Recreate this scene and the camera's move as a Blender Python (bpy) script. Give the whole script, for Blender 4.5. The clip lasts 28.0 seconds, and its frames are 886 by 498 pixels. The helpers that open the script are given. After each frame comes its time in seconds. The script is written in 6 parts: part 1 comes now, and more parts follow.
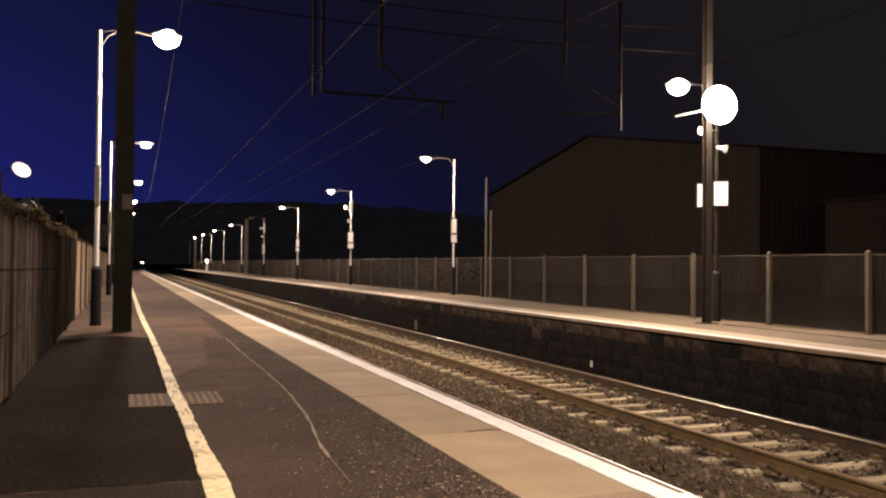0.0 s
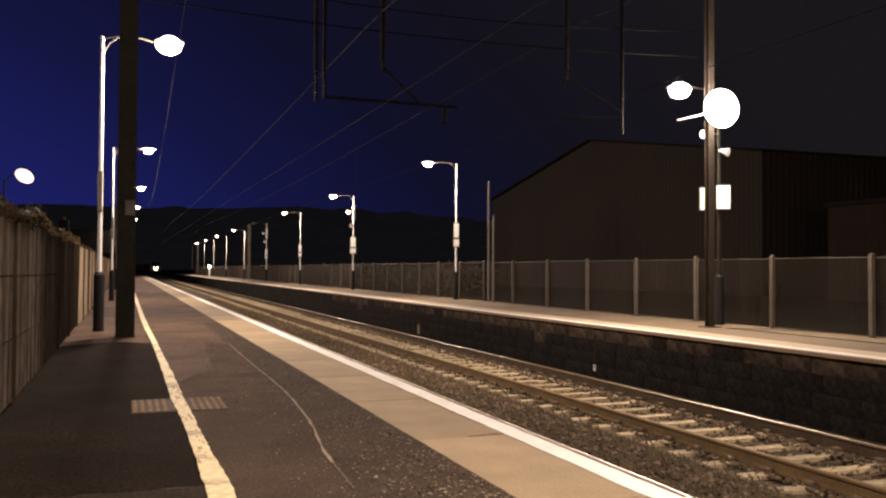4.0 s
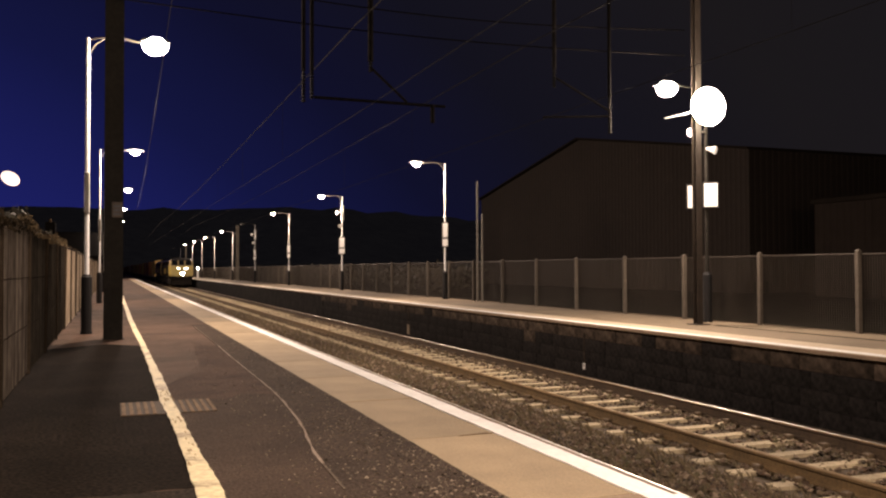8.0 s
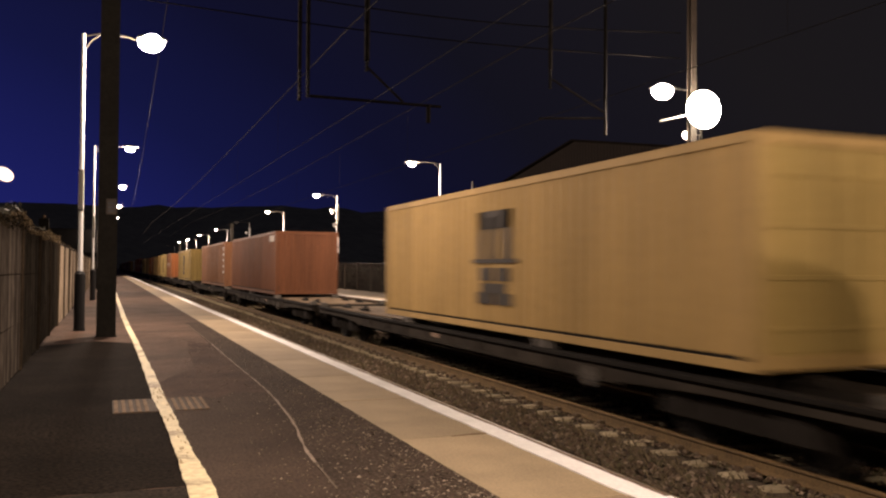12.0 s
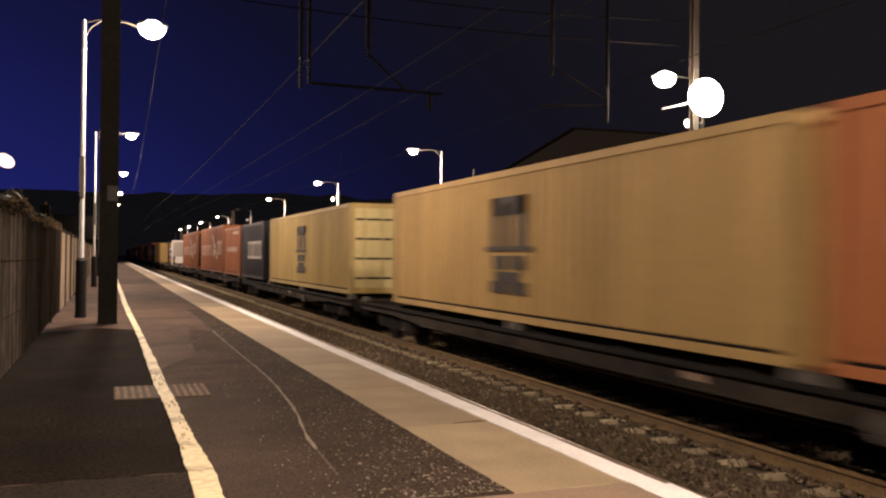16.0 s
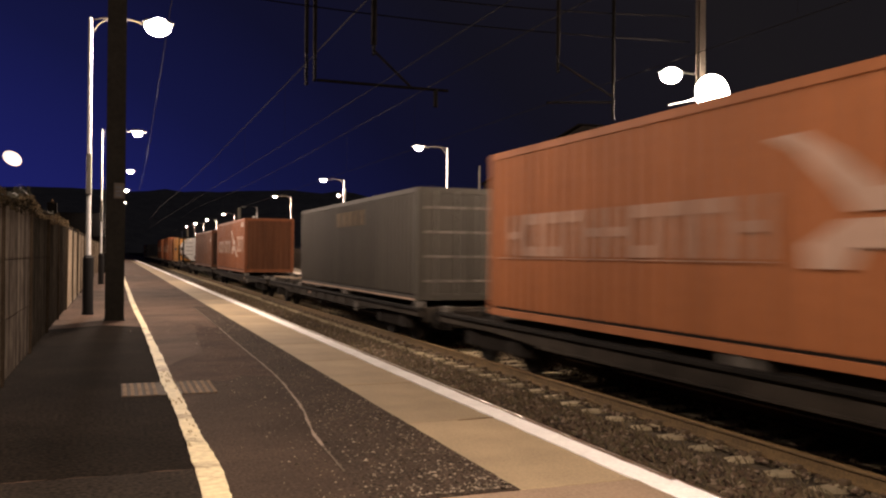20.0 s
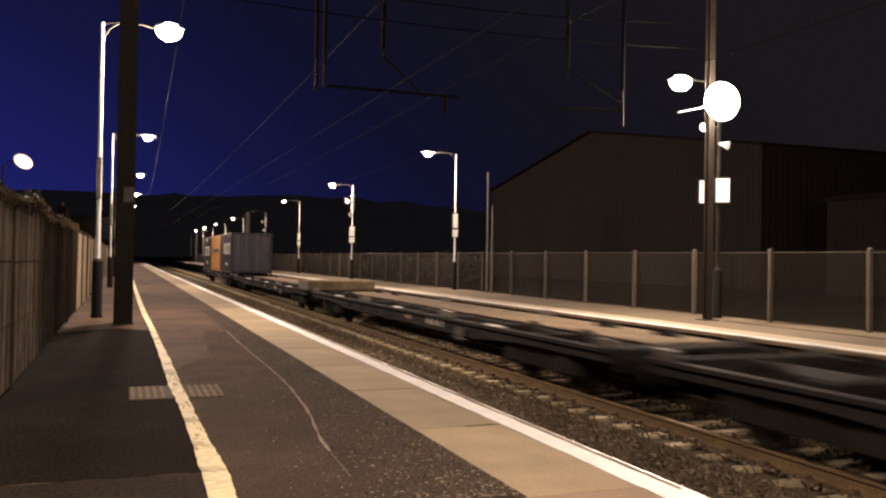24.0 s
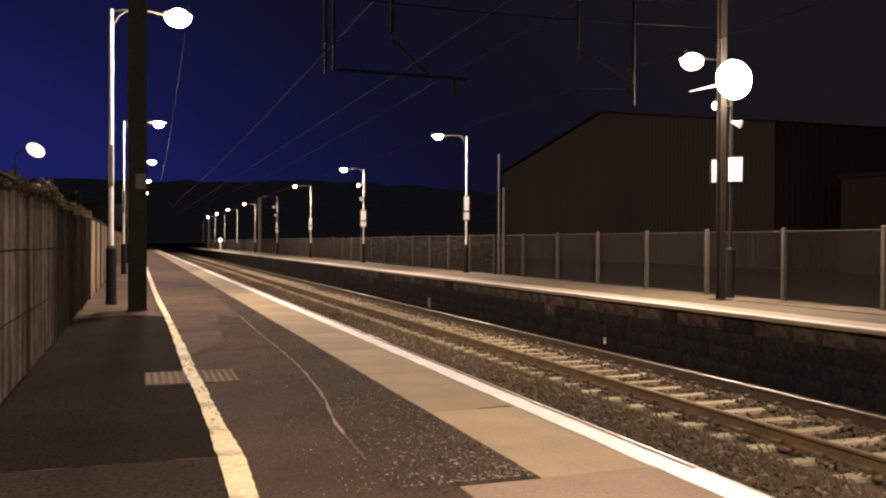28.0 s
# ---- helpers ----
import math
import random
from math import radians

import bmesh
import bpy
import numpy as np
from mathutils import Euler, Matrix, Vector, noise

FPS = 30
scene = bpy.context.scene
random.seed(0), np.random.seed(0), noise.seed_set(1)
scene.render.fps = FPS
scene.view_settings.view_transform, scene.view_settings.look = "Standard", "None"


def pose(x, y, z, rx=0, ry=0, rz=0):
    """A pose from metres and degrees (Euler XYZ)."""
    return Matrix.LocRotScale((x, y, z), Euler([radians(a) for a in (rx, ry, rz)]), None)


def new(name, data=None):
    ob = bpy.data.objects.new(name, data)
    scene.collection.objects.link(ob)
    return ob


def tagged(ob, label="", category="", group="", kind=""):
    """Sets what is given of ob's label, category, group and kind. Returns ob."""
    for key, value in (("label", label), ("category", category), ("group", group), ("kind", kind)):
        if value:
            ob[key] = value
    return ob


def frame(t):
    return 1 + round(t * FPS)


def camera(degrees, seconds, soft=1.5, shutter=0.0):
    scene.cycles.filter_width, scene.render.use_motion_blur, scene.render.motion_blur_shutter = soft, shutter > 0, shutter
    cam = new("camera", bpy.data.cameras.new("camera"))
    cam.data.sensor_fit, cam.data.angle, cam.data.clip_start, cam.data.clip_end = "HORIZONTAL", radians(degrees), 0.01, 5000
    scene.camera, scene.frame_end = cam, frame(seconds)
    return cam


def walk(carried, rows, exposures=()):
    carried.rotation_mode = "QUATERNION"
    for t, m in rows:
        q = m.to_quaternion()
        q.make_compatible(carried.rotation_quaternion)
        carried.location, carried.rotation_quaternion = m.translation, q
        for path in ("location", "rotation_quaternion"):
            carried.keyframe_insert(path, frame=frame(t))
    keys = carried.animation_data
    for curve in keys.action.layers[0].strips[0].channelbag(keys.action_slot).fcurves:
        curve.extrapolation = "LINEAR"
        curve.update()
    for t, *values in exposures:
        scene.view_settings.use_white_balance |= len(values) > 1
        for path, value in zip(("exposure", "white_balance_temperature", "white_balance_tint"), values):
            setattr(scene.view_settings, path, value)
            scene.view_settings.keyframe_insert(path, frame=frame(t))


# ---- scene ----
cam = camera(53.96, 28.0, soft=2.2, shutter=0.42)
EYE = (0.0, 0.0, 1.072)


def aim(yaw, pitch, roll):
    return pose(EYE[0], EYE[1], EYE[2], 90 + pitch, 0, -yaw) @ pose(0, 0, 0, 0, 0, roll)


walk(cam, [(t, aim(a, b, c)) for t, a, b, c in (
(0,20.183,1.048,0.519), (0.5,20.177,1.152,0.519), (1,20.127,1.275,0.388), (1.5,20.085,1.375,0.335),
(2,20.024,1.410,0.347), (2.5,19.994,1.425,0.406), (3,19.999,1.387,0.378), (3.5,19.997,1.353,0.342),
(5.5,20.331,1.318,-0.042), (6,20.450,1.302,-0.185), (6.5,20.555,1.362,-0.058), (7,20.626,1.338,-0.181),
(7.5,20.680,1.316,-0.207), (8,20.747,1.324,-0.148), (8.5,20.792,1.314,-0.129), (9,20.843,1.304,-0.159),
(9.5,20.873,1.301,-0.111), (10,20.921,1.299,-0.176), (10.5,20.956,1.290,-0.037), (11,20.986,1.264,-0.073),
(11.5,21.058,1.306,0.203), (12,21.105,1.335,0.397), (12.5,21.094,1.237,0.434), (14.5,21.094,0.741,0.577),
(15,21.088,0.616,0.549), (15.5,21.088,0.543,0.445), (16,21.041,0.524,0.546), (16.5,20.986,0.522,0.734),
(17,20.957,0.559,0.779), (17.5,20.965,0.563,0.829), (18,20.948,0.616,0.662), (18.5,20.922,0.619,0.694),
(19,20.813,0.544,0.709), (19.5,20.703,0.426,0.708), (20,20.652,0.317,0.481), (20.5,20.615,0.279,0.612),
(21,20.563,0.330,1.146), (21.5,20.498,0.420,1.376), (23.5,20.184,0.609,0.941), (24,20.109,0.699,0.914),
(24.5,20.030,0.711,0.750), (25,19.952,0.716,0.802), (25.5,19.757,0.716,0.444), (26,19.608,0.617,-0.133),
(26.5,19.519,0.389,-0.215), (27,19.439,0.113,-0.201), (27.5,19.411,-0.173,-0.323), (28,19.353,-0.428,0.212)
)])

# ---- light: dusk sky and the station's own lamps ----
world = bpy.data.worlds.new("dusk")
scene.world = world
world.use_nodes = True
wn, wl = world.node_tree.nodes, world.node_tree.links
wn.clear()
w_out, w_bg = wn.new("ShaderNodeOutputWorld"), wn.new("ShaderNodeBackground")
w_co, w_dot = wn.new("ShaderNodeTexCoord"), wn.new("ShaderNodeVectorMath")
w_ramp = wn.new("ShaderNodeValToRGB")
w_dot.operation = "DOT_PRODUCT"
# the afterglow lies low, to the north-west of the line
w_dot.inputs[1].default_value = Vector((-0.36, 0.79, -0.50)).normalized()
els = w_ramp.color_ramp.elements
els[0].position, els[0].color = 0.25, (0.0104, 0.0088, 0.0103, 1)
els[1].position, els[1].color = 1.0, (0.022, 0.026, 0.30, 1)
for at, col in ((0.46, (0.0064, 0.0059, 0.0118)), (0.58, (0.0051, 0.0053, 0.0225)), (0.68, (0.0066, 0.0078, 0.050)), (0.82, (0.0125, 0.0150, 0.135))):
    e = els.new(at)
    e.color = (*col, 1)
wl.new(w_co.outputs["Generated"], w_dot.inputs[0])
wl.new(w_dot.outputs["Value"], w_ramp.inputs[0])
wl.new(w_ramp.outputs[0], w_bg.inputs[0])
wl.new(w_bg.outputs[0], w_out.inputs[0])
w_bg.inputs[1].default_value = 1.0
scene.view_settings.exposure = 0.0

LAMP_COL = (1.0, 0.750, 0.595)


def lamp_at(x, y, z, watts, size=0.12):
    li = bpy.data.lights.new("lamp_light", "POINT")
    li.energy, li.color, li.shadow_soft_size = watts, LAMP_COL, size
    ob = new("lamp_light", li)
    ob.location = (x, y, z)
    return ob


POST_X, POST_X2 = -0.42, 11.10          # lines of lamp columns on the two platforms
LEFT_Y = (15.8, 30.3, 45.0, 59.5, 74.0, 88.5, 103.0)   # columns ahead on this platform; the last three are unseen, inferred from spacing
RIGHT_Y = (14.4, 29.1, 44.1, 58.7, 73.8, 88.3, 104.9, 120.3, 135.5, 160.4)
BACK_Y = (1.3, -13.2)                   # the row goes on behind the camera
for y in LEFT_Y + BACK_Y:
    lamp_at(POST_X + 1.10, y, 4.66, 1700 if y == 1.3 else 1580)
for y in RIGHT_Y[:4] + RIGHT_Y[5:9] + (-0.4, -15.2):
    lamp_at(POST_X2 - 1.10, y, 4.42, 1240)

# ---- materials ----
def mat(name, col, rough=0.7, metal=0.0, grain=0.0, grain_scale=40.0, stain=0.0, stain_scale=1.5,
        bump=0.0, spec=0.5, col2=None, vary=0.0, streak=False, emit=0.0):
    m = bpy.data.materials.new(name)
    m.use_nodes = True
    n, l = m.node_tree.nodes, m.node_tree.links
    b = n["Principled BSDF"]
    b.inputs["Roughness"].default_value, b.inputs["Metallic"].default_value = rough, metal
    b.inputs["Specular IOR Level"].default_value = spec
    b.inputs["Base Color"].default_value = (*col, 1)
    if emit:
        b.inputs["Emission Color"].default_value = (*col, 1)
        b.inputs["Emission Strength"].default_value = emit
        return m
    co = n.new("ShaderNodeTexCoord")
    out = None
    if stain or col2:
        mp = n.new("ShaderNodeMapping")
        if streak:
            mp.inputs["Scale"].default_value = (3.0, 3.0, 0.25)
        l.new(co.outputs["Object"], mp.inputs[0])
        t = n.new("ShaderNodeTexNoise")
        t.inputs["Scale"].default_value, t.inputs["Detail"].default_value = stain_scale, 5
        t.inputs["Roughness"].default_value = 0.65
        l.new(mp.outputs[0], t.inputs["Vector"])
        r = n.new("ShaderNodeValToRGB")
        c2 = col2 or tuple(c * (1 - stain) for c in col)
        r.color_ramp.elements[0].position, r.color_ramp.elements[1].position = 0.36, 0.66
        r.color_ramp.elements[0].color, r.color_ramp.elements[1].color = (*c2, 1), (*col, 1)
        l.new(t.outputs[0], r.inputs[0])
        out = r.outputs[0]
    if grain or bump:
        g = n.new("ShaderNodeTexNoise")
        g.inputs["Scale"].default_value, g.inputs["Detail"].default_value = grain_scale, 3
        l.new(co.outputs["Object"], g.inputs["Vector"])
        if grain:
            mr = n.new("ShaderNodeMapRange")
            mr.inputs[1].default_value, mr.inputs[2].default_value = 0.3, 0.7
            mr.inputs[3].default_value, mr.inputs[4].default_value = 1 - grain, 1 + grain
            l.new(g.outputs[0], mr.inputs[0])
            mx = n.new("ShaderNodeVectorMath")
            mx.operation = "SCALE"
            if out:
                l.new(out, mx.inputs[0])
            else:
                mx.inputs[0].default_value = col
            l.new(mr.outputs[0], mx.inputs["Scale"])
            out = mx.outputs[0]
        if bump:
            bp = n.new("ShaderNodeBump")
            bp.inputs["Strength"].default_value, bp.inputs["Distance"].default_value = bump, 0.02
            l.new(g.outputs[0], bp.inputs["Height"])
            l.new(bp.outputs[0], b.inputs["Normal"])
    if vary:
        oi = n.new("ShaderNodeObjectInfo")
        mr = n.new("ShaderNodeMapRange")
        mr.inputs[3].default_value, mr.inputs[4].default_value = 1 - vary, 1 + vary
        l.new(oi.outputs["Random"], mr.inputs[0])
        mx = n.new("ShaderNodeVectorMath")
        mx.operation = "SCALE"
        if out:
            l.new(out, mx.inputs[0])
        else:
            mx.inputs[0].default_value = col
        l.new(mr.outputs[0], mx.inputs["Scale"])
        out = mx.outputs[0]
    if out:
        l.new(out, b.inputs["Base Color"])
    return m


def island_vary(m, amount):
    """Vary the joined pieces of one mesh by their own random value."""
    n, l = m.node_tree.nodes, m.node_tree.links
    b = n["Principled BSDF"]
    geo = n.new("ShaderNodeNewGeometry")
    mr, mx = n.new("ShaderNodeMapRange"), n.new("ShaderNodeVectorMath")
    mr.inputs[3].default_value, mr.inputs[4].default_value = 1 - amount, 1 + amount
    mx.operation = "SCALE"
    l.new(geo.outputs["Random Per Island"], mr.inputs[0])
    if b.inputs["Base Color"].links:
        l.new(b.inputs["Base Color"].links[0].from_socket, mx.inputs[0])
    else:
        mx.inputs[0].default_value = b.inputs["Base Color"].default_value[:3]
    l.new(mr.outputs[0], mx.inputs["Scale"])
    l.new(mx.outputs[0], b.inputs["Base Color"])
    return m


M = {}
M["asphalt"] = mat("asphalt", (0.108, 0.069, 0.049), 0.9, spec=0.12, grain=0.45, grain_scale=90, stain=0.5, stain_scale=0.8, bump=0.5)
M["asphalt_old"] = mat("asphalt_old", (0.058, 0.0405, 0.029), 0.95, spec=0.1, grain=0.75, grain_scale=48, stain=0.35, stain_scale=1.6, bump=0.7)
# Two darker tones put the lamp falloff into the asphalt, in steps.
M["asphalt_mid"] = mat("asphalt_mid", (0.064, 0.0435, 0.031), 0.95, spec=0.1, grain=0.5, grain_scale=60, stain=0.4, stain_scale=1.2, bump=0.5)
M["asphalt_step"] = mat("asphalt_step", (0.090, 0.0555, 0.040), 0.95, spec=0.1, grain=0.5, grain_scale=60, stain=0.5, stain_scale=1.2, bump=0.5)
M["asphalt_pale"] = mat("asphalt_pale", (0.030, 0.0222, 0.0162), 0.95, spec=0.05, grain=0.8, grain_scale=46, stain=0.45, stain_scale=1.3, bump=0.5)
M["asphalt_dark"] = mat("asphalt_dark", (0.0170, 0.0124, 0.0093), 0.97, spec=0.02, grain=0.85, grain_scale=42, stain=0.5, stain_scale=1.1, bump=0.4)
M["coping"] = mat("coping", (0.346, 0.264, 0.158), 0.8, grain=0.16, grain_scale=60, stain=0.30, stain_scale=1.1, bump=0.25, vary=0.13)
M["coping_worn"] = mat("coping_worn", (0.27, 0.195, 0.13), 0.85, grain=0.2, grain_scale=60, stain=0.25, stain_scale=1.1, bump=0.25, vary=0.06)
M["nose"] = mat("nose", (0.20, 0.145, 0.105), 0.85, grain=0.2, grain_scale=40, stain=0.5, stain_scale=1.3, bump=0.3)
M["coping_far"] = mat("coping_far", (0.53, 0.435, 0.31), 0.8, grain=0.12, grain_scale=30, stain=0.22, stain_scale=0.6, bump=0.2, vary=0.08)
M["far_top"] = mat("far_top", (0.205, 0.158, 0.102), 0.85, grain=0.2, grain_scale=30, stain=0.3, stain_scale=0.5, bump=0.3)
M["white_line"] = mat("white_line", (0.92, 0.91, 0.89), 0.6, grain=0.06, grain_scale=40, stain=0.16, stain_scale=2.5, bump=0.1)
M["yellow_line"] = mat("yellow_line", (0.64, 0.55, 0.315), 0.7, grain=0.18, grain_scale=25, col2=(0.40, 0.31, 0.16), stain_scale=1.5, bump=0.25)
for nd in M["yellow_line"].node_tree.nodes:
    if nd.type == "VALTORGB":
        nd.color_ramp.elements[0].position, nd.color_ramp.elements[1].position = 0.38, 0.47
        nd.color_ramp.elements[0].color = (0.27, 0.20, 0.105, 1)
    if nd.type == "TEX_NOISE" and nd.inputs["Scale"].default_value < 10:
        nd.inputs["Scale"].default_value = 2.1
M["crack"] = mat("crack", (0.25, 0.20, 0.16), 0.9, spec=0.1, grain=0.3, grain_scale=30)
M["line_worn"] = mat("line_worn", (0.30, 0.225, 0.115), 0.9, spec=0.1, grain=0.3, grain_scale=40)
M["slab_stain"] = mat("slab_stain", (0.20, 0.145, 0.092), 0.9, spec=0.1, grain=0.3, grain_scale=50, stain=0.4, stain_scale=9)
M["crack_dim"] = mat("crack_dim", (0.105, 0.082, 0.062), 0.9, spec=0.1, grain=0.3, grain_scale=30)
M["cover_rib"] = mat("cover_rib", (0.20, 0.132, 0.074), 0.85, spec=0.08, grain=0.2, grain_scale=40, stain=0.35, stain_scale=7)
M["cover"] = mat("cover", (0.075, 0.050, 0.030), 0.8, spec=0.12, grain=0.25, grain_scale=40, stain=0.4, stain_scale=6, bump=0.3)
M["ballast"] = mat("ballast", (0.110, 0.080, 0.049), 0.95, grain=0.55, grain_scale=22, stain=0.4, stain_scale=2.5, bump=1.0)
M["stone"] = mat("stone", (0.17, 0.125, 0.08), 0.9, grain=0.3, grain_scale=1.6)
sn, sk = M["stone"].node_tree.nodes, M["stone"].node_tree.links
s_geo, s_ramp = sn.new("ShaderNodeNewGeometry"), sn.new("ShaderNodeValToRGB")
for at, col in ((0.0, (0.038, 0.027, 0.018)), (0.35, (0.108, 0.068, 0.042)), (0.6, (0.088, 0.076, 0.036)), (0.8, (0.142, 0.100, 0.066)), (1.0, (0.27, 0.21, 0.15))):
    e = s_ramp.color_ramp.elements[0] if at == 0 else s_ramp.color_ramp.elements[-1] if at == 1 else s_ramp.color_ramp.elements.new(at)
    e.color = (*col, 1)
sk.new(s_geo.outputs["Random Per Island"], s_ramp.inputs[0])
sk.new(s_ramp.outputs[0], [nd for nd in sn if nd.type == "VECT_MATH"][0].inputs[0])
M["sleeper"] = mat("sleeper", (0.52, 0.430, 0.275), 0.85, grain=0.2, grain_scale=25, stain=0.35, stain_scale=4, bump=0.3, vary=0.18)
M["rail_side"] = mat("rail_side", (0.165, 0.105, 0.042), 0.8, metal=0.0, grain=0.25, grain_scale=30, stain=0.35, stain_scale=3, bump=0.2)
M["rail_rust"] = mat("rail_rust", (0.078, 0.050, 0.027), 0.85, grain=0.25, grain_scale=30, stain=0.35, stain_scale=3, bump=0.2)
M["rail_top"] = mat("rail_top", (0.62, 0.59, 0.55), 0.36, metal=1.0, grain=0.1, grain_scale=10)
M["rail_dull"] = mat("rail_dull", (0.21, 0.135, 0.060), 0.65, metal=0.3, grain=0.2, grain_scale=10)
M["clip"] = mat("clip", (0.12, 0.085, 0.05), 0.7, metal=0.4, grain=0.2)
M["far_wall"] = mat("far_wall", (0.023, 0.0205, 0.0195), 0.97, spec=0.08, grain=0.45, grain_scale=14, stain=0.6, stain_scale=1.6, bump=0.8, vary=0.12)
M["far_wall_pale"] = mat("far_wall_pale", (0.072, 0.055, 0.042), 0.95, spec=0.1, grain=0.45, grain_scale=9, stain=0.75, stain_scale=2.5, bump=0.7, vary=0.45)
M["ground"] = mat("ground", (0.012, 0.011, 0.008), 0.95, spec=0.05, grain=0.3, grain_scale=6, stain=0.4, stain_scale=0.3, bump=0.5)
M["mast_pale"] = mat("mast_pale", (0.20, 0.18, 0.15), 0.7, spec=0.2, grain=0.15, stain=0.3, stain_scale=2)
M["post_grey"] = mat("post_grey", (0.80, 0.80, 0.79), 0.45, grain=0.06, stain=0.12, stain_scale=3, spec=0.5)
M["post_black"] = mat("post_black", (0.008, 0.0075, 0.008), 0.7, spec=0.25, grain=0.2, stain=0.3, stain_scale=5)
M["mast"] = mat("mast", (0.031, 0.0235, 0.0178), 0.75, spec=0.2, grain=0.2, grain_scale=20, stain=0.3, stain_scale=2, bump=0.15)
M["mast_dark"] = mat("mast_dark", (0.016, 0.014, 0.011), 0.85, spec=0.15, metal=0.0, grain=0.25, grain_scale=18, stain=0.3, stain_scale=2, bump=0.15)
M["near_black"] = mat("near_black", (0.0028, 0.0024, 0.0020), 0.95, spec=0.03, grain=0.3, grain_scale=12, stain=0.3, stain_scale=3)
M["gantry"] = mat("gantry", (0.0068, 0.0060, 0.0055), 0.95, spec=0.02, grain=0.3, grain_scale=12, stain=0.3, stain_scale=3)
M["galv"] = mat("galv", (0.16, 0.145, 0.125), 0.55, metal=0.5, grain=0.15, stain=0.25, stain_scale=4)
M["insulator"] = mat("insulator", (0.005, 0.0045, 0.004), 0.7, spec=0.06, stain=0.2, stain_scale=10)
M["wire"] = mat("wire", (0.0060, 0.0053, 0.0046), 0.9, spec=0.05, grain=0.1)
M["lens"] = mat("lens", (1.0, 0.90, 0.74), emit=60)
M["lens_far"] = mat("lens_far", (1.0, 0.92, 0.80), emit=30)
M["sodium"] = mat("sodium", (1.0, 0.74, 0.62), emit=1.6)
M["cab_roof"] = mat("cab_roof", (0.013, 0.011, 0.009), 0.5, grain=0.1, stain=0.3, stain_scale=2)
M["arm_dark"] = mat("arm_dark", (0.024, 0.020, 0.017), 0.7, grain=0.2, stain=0.3, stain_scale=6)
M["head_grey"] = mat("head_grey", (0.06, 0.055, 0.05), 0.5, grain=0.1, stain=0.2, stain_scale=8)
M["sign_white"] = mat("sign_white", (0.82, 0.81, 0.78), 0.4, grain=0.03, stain=0.06, stain_scale=4)
M["sign_ink"] = mat("sign_ink", (0.03, 0.03, 0.04), 0.5, grain=0.1)
M["fence_post"] = mat("fence_post", (0.074, 0.060, 0.045), 0.85, grain=0.2, grain_scale=20, stain=0.3, stain_scale=3, bump=0.3, vary=0.25)
M["mesh"] = mat("mesh", (0.042, 0.032, 0.023), 0.6, metal=0.3, grain=0.15, stain=0.3, stain_scale=1)
# Fence tones by bay: grey nearest, dark in the middle, pale beyond.
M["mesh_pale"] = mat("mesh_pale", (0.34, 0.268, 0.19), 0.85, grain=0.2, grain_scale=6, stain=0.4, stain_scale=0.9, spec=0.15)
M["mesh_grey"] = mat("mesh_grey", (0.118, 0.099, 0.082), 0.95, grain=0.3, grain_scale=5, stain=0.75, stain_scale=1.3, spec=0.0, streak=True)
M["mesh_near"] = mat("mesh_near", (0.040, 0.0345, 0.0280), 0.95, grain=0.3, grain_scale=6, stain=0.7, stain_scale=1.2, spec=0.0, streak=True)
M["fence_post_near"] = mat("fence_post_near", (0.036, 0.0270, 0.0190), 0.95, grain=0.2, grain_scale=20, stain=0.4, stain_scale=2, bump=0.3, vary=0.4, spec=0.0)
M["dry_stem"] = island_vary(mat("dry_stem", (0.11, 0.082, 0.048), 0.95, spec=0.05, grain=0.2), 0.5)
M["weeds"] = island_vary(mat("weeds", (0.125, 0.095, 0.052), 0.9, grain=0.2), 0.5)
M["cladding"] = mat("cladding", (0.0190, 0.0136, 0.0102), 0.85, spec=0.2, grain=0.1, grain_scale=3, stain=0.18, stain_scale=0.25, vary=0.05)
M["cladding_dark"] = mat("cladding_dark", (0.0190, 0.0148, 0.0122), 0.9, spec=0.03, grain=0.1, grain_scale=3, stain=0.2, stain_scale=0.3)
M["plate"] = mat("plate", (0.075, 0.062, 0.05), 0.7, spec=0.2, grain=0.1, stain=0.3, stain_scale=8)
M["roofing"] = mat("roofing", (0.013, 0.0105, 0.0085), 0.95, spec=0.02, grain=0.1, grain_scale=3, stain=0.2, stain_scale=0.4)
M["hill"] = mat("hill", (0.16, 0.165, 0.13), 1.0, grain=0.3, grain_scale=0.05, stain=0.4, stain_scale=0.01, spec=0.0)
# Faint emission on the hill stands in for haze.
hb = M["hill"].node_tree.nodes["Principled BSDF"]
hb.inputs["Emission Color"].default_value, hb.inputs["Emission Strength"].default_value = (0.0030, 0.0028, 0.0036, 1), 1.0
M["leaf"] = island_vary(mat("leaf", (0.024, 0.021, 0.011), 0.75, grain=0.2, grain_scale=12), 0.6)
M["ivy"] = island_vary(mat("ivy", (0.020, 0.0145, 0.0075), 0.9, spec=0.1, grain=0.2, grain_scale=12), 0.6)
M["litter"] = island_vary(mat("litter", (0.205, 0.170, 0.130), 0.95, spec=0.1, grain=0.2), 0.6)
M["house_wall"] = mat("house_wall", (0.007, 0.006, 0.005), 0.97, spec=0.03, grain=0.1, grain_scale=8, stain=0.2, stain_scale=0.7)
M["slate"] = mat("slate", (0.006, 0.0055, 0.0055), 0.97, spec=0.03, grain=0.2, grain_scale=5, stain=0.3, stain_scale=1)
